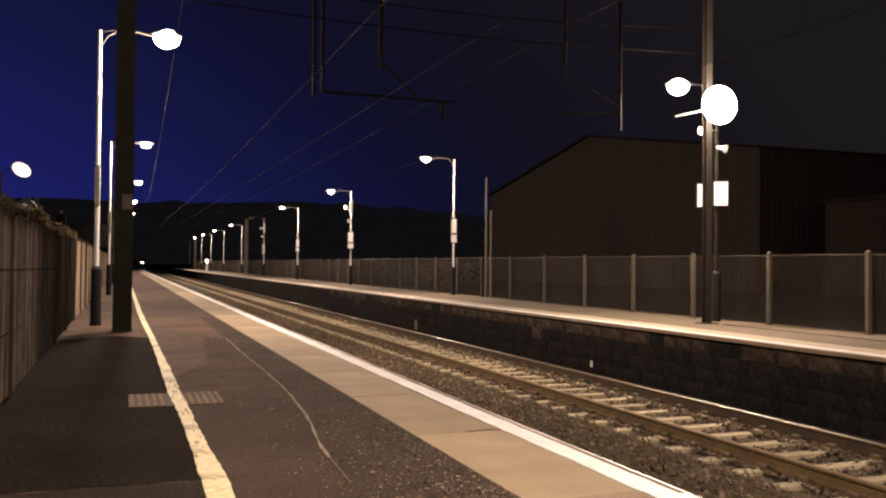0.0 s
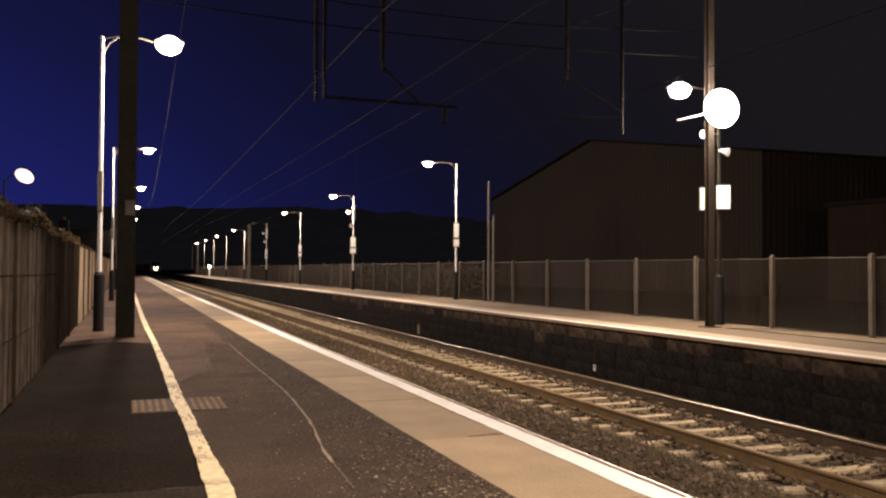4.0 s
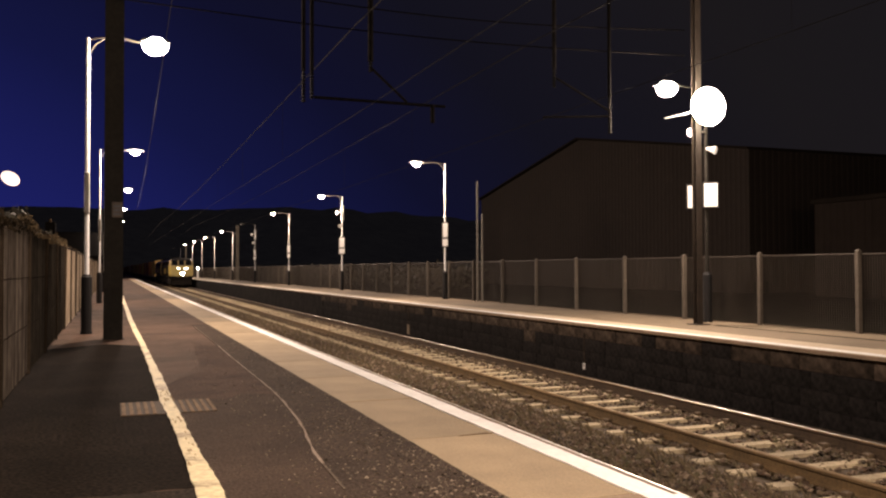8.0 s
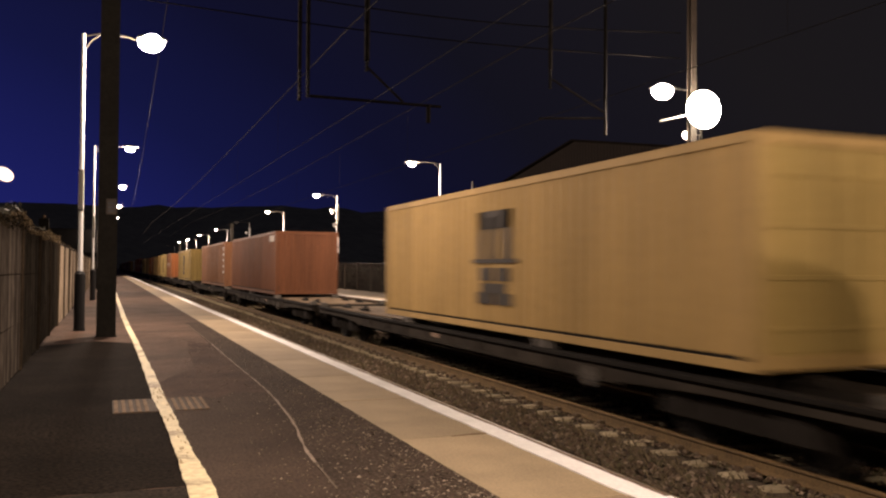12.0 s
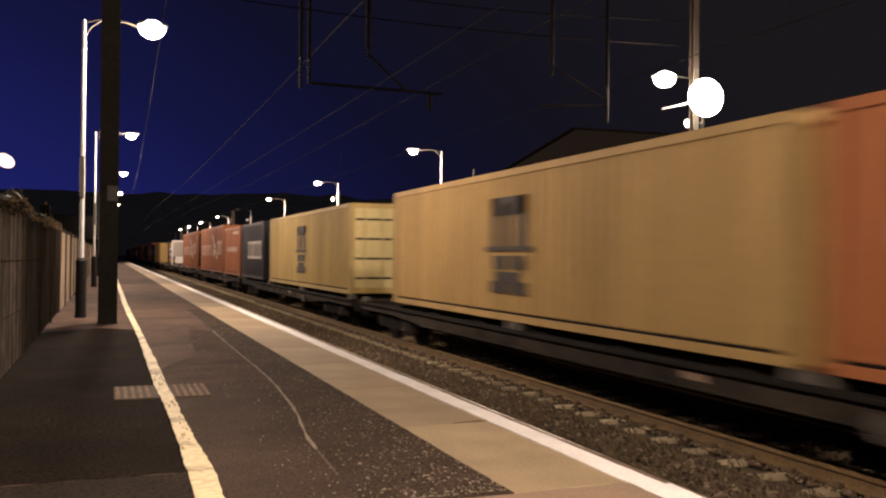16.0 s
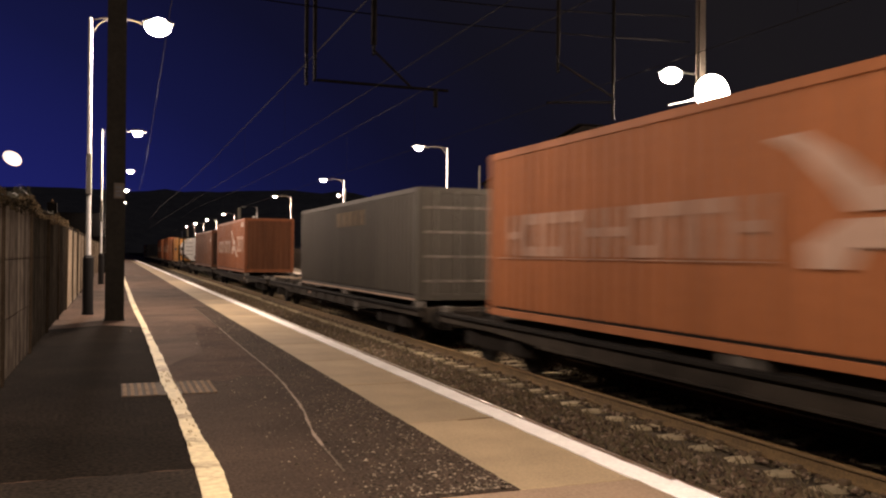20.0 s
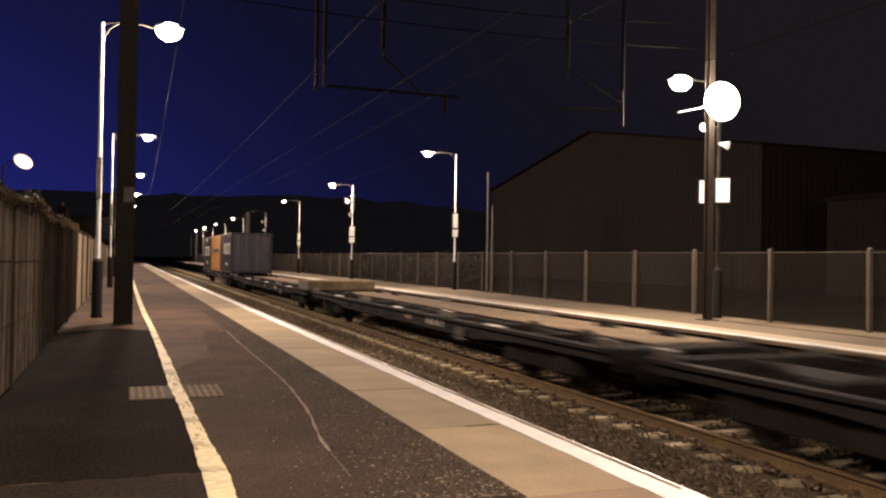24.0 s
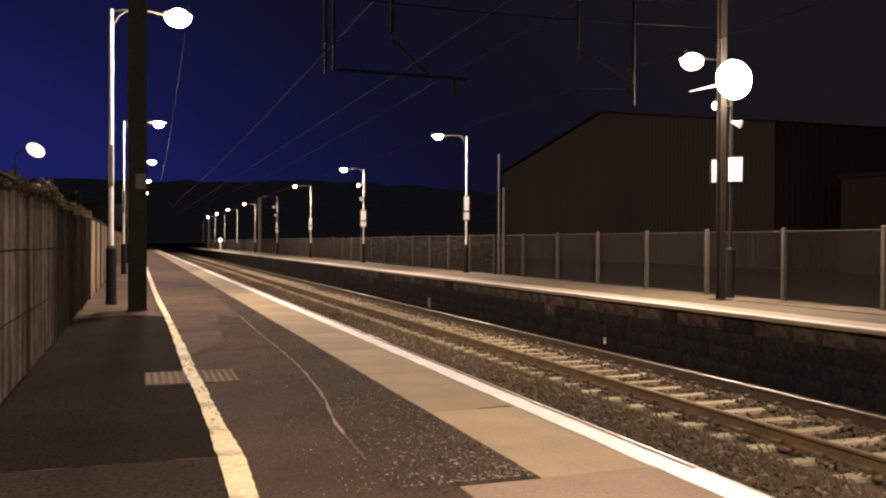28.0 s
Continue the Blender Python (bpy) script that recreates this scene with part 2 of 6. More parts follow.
# Warm brown tint stands in for lamp reflections; specular is off.
M["loco_glass"] = mat("loco_glass", (0.0145, 0.0090, 0.0058), 0.9, spec=0.0, grain=0.1, stain=0.7, stain_scale=1.6)
M["glass"] = mat("glass", (0.012, 0.014, 0.018), 0.06, spec=0.9)
# the train
M["under_dark"] = mat("under_dark", (0.024, 0.0205, 0.0175), 0.9, spec=0.1, grain=0.3, grain_scale=9, stain=0.4, stain_scale=1.4)
M["steel_dark"] = mat("steel_dark", (0.014, 0.0115, 0.009), 0.85, spec=0.15, grain=0.3, grain_scale=9, stain=0.4, stain_scale=1.4, bump=0.2)
M["wagon"] = mat("wagon", (0.049, 0.040, 0.031), 0.85, spec=0.12, grain=0.3, grain_scale=8, stain=0.65, stain_scale=0.8, bump=0.2)
M["wagon_sooty"] = mat("wagon_sooty", (0.021, 0.0185, 0.0165), 0.85, spec=0.15, grain=0.3, grain_scale=8, stain=0.45, stain_scale=1.1, bump=0.2)
# Flange steel darker than the sill, for the shadow under containers.
M["wagon_top"] = mat("wagon_top", (0.016, 0.0135, 0.011), 0.85, spec=0.12, grain=0.3, grain_scale=8, stain=0.5, stain_scale=1.5)
M["wagon_edge"] = mat("wagon_edge", (0.12, 0.10, 0.08), 0.7, grain=0.3, grain_scale=8, stain=0.4, stain_scale=1.5)
M["end_dust"] = mat("end_dust", (0.19, 0.142, 0.090), 0.85, spec=0.15, grain=0.25, grain_scale=8, stain=0.5, stain_scale=1.3)
M["deck_dust"] = mat("deck_dust", (0.30, 0.225, 0.150), 0.85, spec=0.15, grain=0.25, grain_scale=8, stain=0.5, stain_scale=1.3, bump=0.2)
M["wheel"] = mat("wheel", (0.018, 0.015, 0.012), 0.8, metal=0.0, spec=0.15, grain=0.2, stain=0.3, stain_scale=4)
M["loco_grey"] = mat("loco_grey", (0.0108, 0.0085, 0.0064), 0.65, spec=0.10, grain=0.08, grain_scale=6, stain=0.3, stain_scale=0.8, streak=True)
M["loco_dark"] = mat("loco_dark", (0.0085, 0.0068, 0.0052), 0.7, spec=0.08, grain=0.1, grain_scale=6, stain=0.3, stain_scale=0.8)
M["loco_roof"] = mat("loco_roof", (0.010, 0.008, 0.006), 0.5, spec=0.18, grain=0.1, grain_scale=6, stain=0.3, stain_scale=0.8)
M["loco_red"] = mat("loco_red", (0.22, 0.085, 0.026), 0.6, spec=0.25, grain=0.1, stain=0.3, stain_scale=1.2)
M["loco_yellow"] = mat("loco_yellow", (0.55, 0.425, 0.105), 0.45, grain=0.05, stain=0.25, stain_scale=1.6, streak=True)
M["loco_visor"] = mat("loco_visor", (0.42, 0.315, 0.150), 0.55, spec=0.3, grain=0.08, stain=0.3, stain_scale=2)
M["loco_name"] = mat("loco_name", (0.37, 0.27, 0.048), 0.6, spec=0.2, grain=0.08, stain=0.4, stain_scale=2)
M["loco_cream"] = mat("loco_cream", (0.58, 0.46, 0.21), 0.5, grain=0.05, stain=0.25, stain_scale=2)
M["headlight"] = mat("headlight", (1.0, 0.96, 0.93), emit=90)
M["marker"] = mat("marker", (1.0, 0.95, 0.86), emit=16)


def paint(name, col, dirt=0.3):
    return mat(name, col, 0.65, spec=0.22, grain=0.07, grain_scale=9, stain=dirt, stain_scale=0.9, streak=True, bump=0.03)


M["c_yellow"] = paint("c_yellow", (0.455, 0.305, 0.116))
M["c_yellow2"] = paint("c_yellow2", (0.385, 0.275, 0.092))
M["c_lemon"] = paint("c_lemon", (0.60, 0.50, 0.235), 0.2)
M["c_red"] = paint("c_red", (0.285, 0.101, 0.042))
M["c_orange"] = paint("c_orange", (0.375, 0.136, 0.048))
M["c_brown"] = paint("c_brown", (0.156, 0.061, 0.027))
M["c_tan"] = paint("c_tan", (0.25, 0.120, 0.060))
M["c_blue"] = paint("c_blue", (0.0225, 0.0215, 0.029))
M["c_steelblue"] = paint("c_steelblue", (0.042, 0.044, 0.055))
M["c_grey"] = paint("c_grey", (0.050, 0.044, 0.034))
M["c_dun"] = paint("c_dun", (0.136, 0.059, 0.031), 0.4)
M["c_salmon"] = paint("c_salmon", (0.34, 0.150, 0.068), 0.4)
M["c_straw"] = paint("c_straw", (0.47, 0.345, 0.130))
# Dark brown for forward ends, putting their shade into the paint.
M["c_umber"] = paint("c_umber", (0.055, 0.029, 0.019), 0.5)
M["c_amber"] = paint("c_amber", (0.47, 0.225, 0.062))
M["c_cream"] = paint("c_cream", (0.62, 0.57, 0.46))
M["mark_dark"] = paint("mark_dark", (0.05, 0.042, 0.035), 0.5)
M["mark_pale"] = paint("mark_pale", (0.50, 0.35, 0.25), 0.45)
M["mark_rose"] = paint("mark_rose", (0.49, 0.285, 0.190), 0.5)
M["mark_sweep"] = paint("mark_sweep", (0.55, 0.37, 0.275), 0.35)
M["mark_white"] = paint("mark_white", (0.66, 0.60, 0.53), 0.35)
M["tank_white"] = paint("tank_white", (0.74, 0.70, 0.675), 0.3)
M["tank_dull"] = paint("tank_dull", (0.40, 0.36, 0.32), 0.4)
M["tank_blue"] = paint("tank_blue", (0.014, 0.019, 0.046), 0.3)

# ---- mesh helpers ----
def box(bm, x0, x1, y0, y1, z0, z1, bevel=0.0):
    r = bmesh.ops.create_cube(bm, size=1.0)
    for v in r["verts"]:
        v.co = Vector(((x0 + x1) / 2 + v.co.x * (x1 - x0), (y0 + y1) / 2 + v.co.y * (y1 - y0), (z0 + z1) / 2 + v.co.z * (z1 - z0)))
    if bevel:
        es = list({e for v in r["verts"] for e in v.link_edges})
        bmesh.ops.bevel(bm, geom=es, offset=bevel, segments=1, affect="EDGES", profile=0.5)


def tube(bm, a, b, r, r2=None, seg=10, cap=True):
    a, b = Vector(a), Vector(b)
    d = b - a
    m = Matrix.Translation((a + b) / 2) @ d.to_track_quat("Z", "Y").to_matrix().to_4x4()
    bmesh.ops.create_cone(bm, cap_ends=cap, segments=seg, radius1=r, radius2=r if r2 is None else r2, depth=d.length, matrix=m)


def bow(bm, pts, r, seg=8):
    """A bent rod through the points, in one piece."""
    pts = [Vector(p) for p in pts]
    prev = None
    for i, p in enumerate(pts):
        d = pts[min(i + 1, len(pts) - 1)] - pts[max(i - 1, 0)]
        q = d.to_track_quat("Z", "Y")
        cur = [bm.verts.new(p + q @ Vector((r * math.cos(k * math.tau / seg), r * math.sin(k * math.tau / seg), 0))) for k in range(seg)]
        if prev:
            for k in range(seg):
                bm.faces.new((prev[k], prev[(k + 1) % seg], cur[(k + 1) % seg], cur[k]))
        else:
            bm.faces.new(cur[::-1])
        prev = cur
    bm.faces.new(prev)


def extrude(bm, outline, y0, y1):
    """A closed outline of (x, z) drawn out from y0 to y1."""
    a = [bm.verts.new((x, y0, z)) for x, z in outline]
    b = [bm.verts.new((x, y1, z)) for x, z in outline]
    n = len(a)
    for i in range(n):
        bm.faces.new((a[i], a[(i + 1) % n], b[(i + 1) % n], b[i]))
    bm.faces.new(a[::-1])
    bm.faces.new(b)
    bmesh.ops.recalc_face_normals(bm, faces=bm.faces)


def mesh_of(name, bm, material, smooth=False):
    loose = [v for v in bm.verts if not v.link_faces]
    if loose:
        bmesh.ops.delete(bm, geom=loose, context="VERTS")
    me = bpy.data.meshes.new(name)
    bm.to_mesh(me)
    bm.free()
    me.materials.append(material)
    if smooth:
        for p in me.polygons:
            p.use_smooth = True
    return me


def part(name, bm, material, parent, label="", at=None, smooth=False):
    me = bm if isinstance(bm, bpy.types.Mesh) else mesh_of(name, bm, material, smooth)
    ob = new(name, me)
    ob.parent = parent
    if at is not None:
        ob.location = at
    if label:
        ob["label"] = label
    return ob


def base(name, at=(0, 0, 0), rz=0.0):
    ob = new(name)
    ob.empty_display_size = 0.2
    ob.matrix_basis = pose(at[0], at[1], at[2], 0, 0, rz)
    return ob


def raw(name, verts, faces, material):
    me = bpy.data.meshes.new(name)
    me.from_pydata(verts, [], faces)
    me.materials.append(material)
    me.update()
    return me


B = bmesh.new

# ---- ground, tracks and platforms ----
EDGE, FAR_EDGE = 2.475, 8.66
RAIL = -0.875                       # top of rail, below the platforms
NEAR_C, FAR_C = 3.85, 7.19          # centre lines of the two tracks
Y0, Y1 = -620.0, 900.0

bm = B()
box(bm, -2600, 2600, -1800, 2600, -2.0, -1.30)
tagged(new("ground", mesh_of("ground", bm, M["ground"])), "dark rough ground that reaches the hills", "ground", kind="structure")
bm = B()
extrude(bm, [(2.2, -1.29), (2.2, -1.04), (4.75, -1.02), (5.40, -0.99), (5.78, -1.052), (6.5, -1.10), (7.9, -1.10), (8.4, -1.06), (8.9, -1.04), (8.9, -1.29)], Y0, Y1)
tagged(new("ballast_bed", mesh_of("ballast_bed", bm, M["ballast"])), "brown crushed stone ballast under both tracks", "ballast", kind="structure")


def rail_mesh(y0, y1):
    bm = B()
    extrude(bm, [(-0.07, -0.158), (0.07, -0.158), (0.07, -0.146), (0.012, -0.125), (0.012, -0.045), (0.036, -0.032),
                 (0.034, -0.012), (-0.034, -0.012), (-0.036, -0.032), (-0.012, -0.045), (-0.012, -0.125), (-0.07, -0.146)], y0, y1)
    return mesh_of("rail", bm, M["rail_side"])


RAIL_ME = rail_mesh(Y0, Y1)
RUST_ME = RAIL_ME.copy()
RUST_ME.materials[0] = M["rail_rust"]
bm = B()
extrude(bm, [(-0.036, -0.014), (0.036, -0.014), (0.034, -0.009), (0.026, -0.0035), (0.013, -0.0008), (0.0, 0.0), (-0.013, -0.0008), (-0.026, -0.0035), (-0.034, -0.009)], Y0, Y1)
DULL_ME = mesh_of("running_surface", bm, M["rail_dull"], True)
bm = B()
extrude(bm, [(-0.015, -0.004), (0.015, -0.004), (0.015, -0.001), (0.011, 0.0010), (0.006, 0.0022), (0.0, 0.0026), (-0.006, 0.0022), (-0.011, 0.0010), (-0.015, -0.001)], Y0, Y1)
BAND_ME = mesh_of("polished_band", bm, M["rail_top"], True)
bm = B()
extrude(bm, [(-1.20, -0.20), (1.20, -0.20), (1.20, 0.0), (0.95, 0.004), (0.60, 0.004), (0.45, -0.02), (-0.45, -0.02), (-0.60, 0.004), (-0.95, 0.004), (-1.20, 0.0)], -0.105, 0.105)
for v in bm.verts:
    if v.co.z > -0.1:
        v.co.y *= 0.80
SLEEPER_ME = mesh_of("sleeper", bm, M["sleeper"])
bm = B()
for sx in (-1, 1):
    for side in (-1, 1):
        box(bm, sx * 0.7525 + side * 0.10 - 0.045, sx * 0.7525 + side * 0.10 + 0.045, -0.05, 0.05, 0.0, 0.055, 0.012)
CLIP_ME = mesh_of("rail_clip", bm, M["clip"])
for cx, nm in ((NEAR_C, "track_near"), (FAR_C, "track_far")):
    tk = base(nm, (cx, 0, 0))
    tagged(tk, "rusty railway track on pale concrete sleepers in ballast", "railway track", kind="structure")
    for sx in (-0.7525, 0.7525):
        r = part("rail", RUST_ME if sx > 0 and cx == FAR_C else RAIL_ME, None, tk, "brown steel rail with a polished top", at=(sx, 0, RAIL))
        bright = sx > 0
        part("running_surface", DULL_ME, None, r, "dull worn steel", at=(0, 0, 0))
        if bright:
            part("polished_band", BAND_ME, None, r, "narrow polished band worn by wheels")
    n = 290 if cx == FAR_C else 60
    for i in range(n):
        y = 11.0 - 0.598 * 16 + 0.598 * i
        zz = RAIL - 0.158 if cx == FAR_C else RAIL - 0.185
        s = part("sleeper", SLEEPER_ME, None, tk, at=(random.uniform(-0.02, 0.02), y, zz - 0.004))
        s.rotation_euler = (0, 0, random.uniform(-0.012, 0.012))
        if cx == FAR_C and i < 90:
            part("rail_clip", CLIP_ME, None, s)


def stones(name, count, xr, yr, zf, lo, hi, material, label, flat=0.7):
    """Many loose stones joined into one mesh."""
    rng = np.random.default_rng(7 + count)
    octa = np.array([(1, 0, 0), (-1, 0, 0), (0, 1, 0), (0, -1, 0), (0, 0, 1), (0, 0, -1)], float)
    fc = np.array([(0, 2, 4), (2, 1, 4), (1, 3, 4), (3, 0, 4), (2, 0, 5), (1, 2, 5), (3, 1, 5), (0, 3, 5)])
    u = rng.random(count)
    x, y = xr[0] + (xr[1] - xr[0]) * rng.random(count), yr[0] + (yr[1] - yr[0]) * u ** 1.7
    size = lo + (hi - lo) * rng.random(count)
    vs = octa[None] * (0.65 + 0.7 * rng.random((count, 6, 1))) * size[:, None, None]
    a = rng.random(count) * 6.283
    ca, sa = np.cos(a)[:, None], np.sin(a)[:, None]
    tilt = (rng.random((count, 1)) - 0.5) * 1.2
    px, py, pz = vs[:, :, 0] * ca - vs[:, :, 1] * sa, vs[:, :, 0] * sa + vs[:, :, 1] * ca, vs[:, :, 2] * flat
    pz = pz + px * tilt
    z = np.array([zf(t) for t in x])
    out = np.stack([px + x[:, None], py + y[:, None], pz + z[:, None] + size[:, None] * 0.25], -1).reshape(-1, 3)
    faces = (fc[None] + 6 * np.arange(count)[:, None, None]).reshape(-1, 3)
    ob = new(name, raw(name, out.tolist(), faces.tolist(), material))
    return tagged(ob, label, "stones", kind="stuff")


stones("ballast_stones", 19000, (4.35, 5.96), (3.5, 60.0), lambda x: -1.012 + 0.03 * (1 - abs(x - 5.3)) - max(0, x - 5.50) * 0.16, 0.022, 0.046, M["stone"], "loose brown ballast stones between the tracks")
stones("ballast_stones", 7000, (6.35, 8.3), (3.5, 50.0), lambda x: -1.09 + max(0, x - 7.9) * 0.1, 0.022, 0.042, M["stone"], "loose brown ballast stones between the rails")

stones("ballast_stones", 2600, (7.56, 7.90), (3.5, 40.0), lambda x: -1.045, 0.020, 0.038, M["stone"], "dark ballast stones heaped against the rail")
stones("ballast_stones", 1800, (6.18, 6.37), (3.5, 40.0), lambda x: -1.040, 0.020, 0.036, M["stone"], "ballast stones lying over the sleepers beside the rail")

# near platform
bm = B()
box(bm, -1.30, EDGE - 0.10, -60.0, 122.0, -1.29, -0.062)
tagged(new("platform_base", mesh_of("platform_base", bm, M["far_wall"])), "dark masonry body of the platform", "platform", kind="structure")
bm = B()
box(bm, -1.35, 1.735, -60.0, 122.0, -0.062, 0.0)
box(bm, -6.0, -1.35, -60.0, 122.0, -1.29, -0.10)
pav = new("platform_surface", mesh_of("platform_surface", bm, M["asphalt"]))
tagged(pav, "patched dark asphalt platform surface with worn grit", "platform", kind="structure")


def strip(name, pts, width, z, material, label, category, wob=0.0, seed=1, thick=0.004):
    """A thin laid or painted strip along points (x, y)."""
    rnd = random.Random(seed)
    vs, fs = [], []
    rows = []
    for (xa, ya), (xb, yb) in zip(pts, pts[1:]):
        k = max(1, int(abs(yb - ya) / 0.12))
        rows += [(xa + (xb - xa) * i / k, ya + (yb - ya) * i / k) for i in range(k)]
    rows.append(pts[-1])
    for x, y in rows:
        wa, wb = (rnd.uniform(-wob, wob) for _ in range(2))
        vs += [(x - width / 2 + wa, y, z + thick), (x + width / 2 + wb, y, z + thick), (x - width / 2 + wa, y, z - 0.01), (x + width / 2 + wb, y, z - 0.01)]
    for i in range(len(rows) - 1):
        a = 4 * i
        fs += [(a, a + 1, a + 5, a + 4), (a + 2, a, a + 4, a + 6), (a + 1, a + 3, a + 7, a + 5)]
    ob = new(name, raw(name, vs, fs, material))
    return tagged(ob, label, category, kind="structure")


def patch(name, outline, z, material, label, category="asphalt", wob=0.02, seed=1):
    """A laid area with a ragged outline of (x, y)."""
    rnd = random.Random(seed)
    pts = []
    for (xa, ya), (xb, yb) in zip(outline, outline[1:] + outline[:1]):
        k = max(1, int(math.hypot(xb - xa, yb - ya) / 0.10))
        pts += [(xa + (xb - xa) * i / k + rnd.uniform(-wob, wob), ya + (yb - ya) * i / k + rnd.uniform(-wob, wob)) for i in range(k)]
    bm = B()
    top = [bm.verts.new((x, y, z)) for x, y in pts]
    low = [bm.verts.new((x, y, z - 0.012)) for x, y in pts]
    f = bm.faces.new(top)
    for i in range(len(pts)):
        j = (i + 1) % len(pts)
        bm.faces.new((top[i], low[i], low[j], top[j]))
    bmesh.ops.triangulate(bm, faces=[f])
    bmesh.ops.recalc_face_normals(bm, faces=bm.faces)
    return tagged(new(name, mesh_of(name, bm, material)), label, category, kind="structure")


# the safety line: brushed by hand, broader near the slabs' change and thin farther on
YL_Y = (-20.0, 3.6, 4.5, 4.85, 5.15, 6.2, 7.4, 9.4, 11.0, 12.9, 17.0, 21.0, 100.0)
YL_LEFT = (0.362, 0.366, 0.370, 0.373, 0.380, 0.390, 0.366, 0.372, 0.367, 0.360, 0.318, 0.300, 0.295)
YL_WIDE = (0.118, 0.118, 0.128, 0.116, 0.100, 0.086, 0.100, 0.092, 0.078, 0.076, 0.088, 0.095, 0.095)
rndl = random.Random(5)
vs, fs = [], []
y = -20.0
drift = 0.0
while y < 100:
    drift = 0.8 * drift + rndl.uniform(-0.0035, 0.0035)
    a = np.interp(y, YL_Y, YL_LEFT) + drift + rndl.uniform(-0.0035, 0.0035)
    b = np.interp(y, YL_Y, YL_LEFT) + np.interp(y, YL_Y, YL_WIDE) + drift + rndl.uniform(-0.0045, 0.0045)
    vs += [(a, y, 0.008), (b, y, 0.008), (a, y, -0.006), (b, y, -0.006)]
    y += 0.07 if y > 0 else 0.4
    if y > 25:
        y += 0.4
for i in range(len(vs) // 4 - 1):
    a = 4 * i
    fs += [(a, a + 1, a + 5, a + 4), (a + 2, a, a + 4, a + 6), (a + 1, a + 3, a + 7, a + 5)]
tagged(new("yellow_line", raw("yellow_line", vs, fs, M["yellow_line"])), "worn and uneven yellow safety line painted on asphalt", "painted line", kind="structure")
CRACK = [(1.085, 4.73), (1.105, 5.05), (1.145, 5.40), (1.20, 5.80), (1.245, 6.35), (1.285, 6.95), (1.315, 7.55), (1.33, 8.4), (1.335, 9.4), (1.355, 11.0), (1.385, 12.6)]
strip("sealed_crack", [(1.06, 4.15), (1.07, 4.42), (1.085, 4.73)], 0.012, 0.004, M["crack_dim"], "thin sealed joint in the asphalt", "joint", wob=0.004, seed=39, thick=0.003)
strip("sealed_crack", CRACK, 0.017, 0.004, M["crack"], "pale sealed joint winding along the asphalt", "joint", wob=0.005, seed=9, thick=0.003)
strip("sealed_crack", [(1.385, 12.61), (1.40, 14.5), (1.42, 17.0)], 0.014, 0.004, M["crack_dim"], "thin sealed joint in the asphalt", "joint", wob=0.004, seed=41, thick=0.003)
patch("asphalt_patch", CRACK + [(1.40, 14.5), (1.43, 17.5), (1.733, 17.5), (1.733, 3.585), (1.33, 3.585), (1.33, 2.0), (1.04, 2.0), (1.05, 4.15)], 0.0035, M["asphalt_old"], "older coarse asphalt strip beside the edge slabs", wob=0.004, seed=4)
# Patch tone steps down towards the camera in place of lamp falloff.
patch("asphalt_patch", [(0.44, 1.0), (1.05, 1.0), (1.06, 4.15)] + CRACK[:7] + [(1.05, 7.7), (0.86, 7.35), (0.66, 7.55), (0.44, 7.2)], 0.0026, M["asphalt_mid"], "dark asphalt patch, its tone also carrying lamp falloff", wob=0.012, seed=6)
patch("asphalt_patch", [(0.44, 5.6), (1.16, 5.6)] + CRACK[4:] + [(1.10, 13.2), (0.96, 11.0), (0.90, 9.6), (0.62, 9.0), (0.44, 8.4)], 0.0013, M["asphalt_step"], "asphalt between the joints in a middle tone for lamp falloff", wob=0.012, seed=8)
# Darkest strip of the walkway, from 4.46 m to about 13 m.
patch("asphalt_strip", [(-1.22, 4.46), (0.445, 4.46), (0.445, 11.6), (0.40, 13.0), (-0.1, 13.5), (-1.22, 12.6)], 0.0018, M["asphalt_dark"], "darker asphalt strip beside the fence", wob=0.012, seed=15)
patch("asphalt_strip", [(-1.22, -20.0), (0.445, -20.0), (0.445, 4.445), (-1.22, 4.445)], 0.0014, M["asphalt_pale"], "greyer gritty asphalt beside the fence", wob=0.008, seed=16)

wear = random.Random(77)
vs, fs = [], []
for k in range(30):
    y = 4.95 + 3.3 * wear.random()
    x = np.interp(y, YL_Y, YL_LEFT) + np.interp(y, YL_Y, YL_WIDE) * wear.uniform(0.1, 0.95)
    n, r0 = 11, wear.uniform(0.004, 0.012)
    i0 = len(vs)
    for j in range(n):
        a = j * math.tau / n
        r = r0 * wear.uniform(0.5, 1.3)
        vs.append((x + math.cos(a) * r * 0.9, y + math.sin(a) * r * 7.0, 0.0088))
    fs.append(tuple(range(i0, i0 + n)))
tagged(new("paint_wear", raw("paint_wear", vs, fs, M["line_worn"])), "brown patches where the yellow paint is scuffed away", "worn paint", kind="stuff")

# edge slabs, each a piece with open joints
cop = base("platform_edge", (0, 0, 0))
tagged(cop, "worn buff concrete edge slabs with a white painted line", "platform edge", kind="structure")


def slab_mesh(x0, x1, length, material):
    bm = B()
    box(bm, x0, x1, 0.006, length - 0.006, -0.085, 0.0, 0.008)
    return mesh_of("slab", bm, material)


SLAB = slab_mesh(1.735, EDGE, 1.65, M["coping"])
for i in range(71):
    o = part("slab", SLAB, None, cop, at=(0, 3.58 + 1.65 * i, random.uniform(-0.003, 0.002)))
wide = slab_mesh(1.33, EDGE, 1.84, M["coping_worn"])
for i in range(8):
    part("slab", wide, None, cop, "darker, wider concrete slab", at=(0, 3.58 - 1.84 * (i + 1), 0.004))
bm = B()
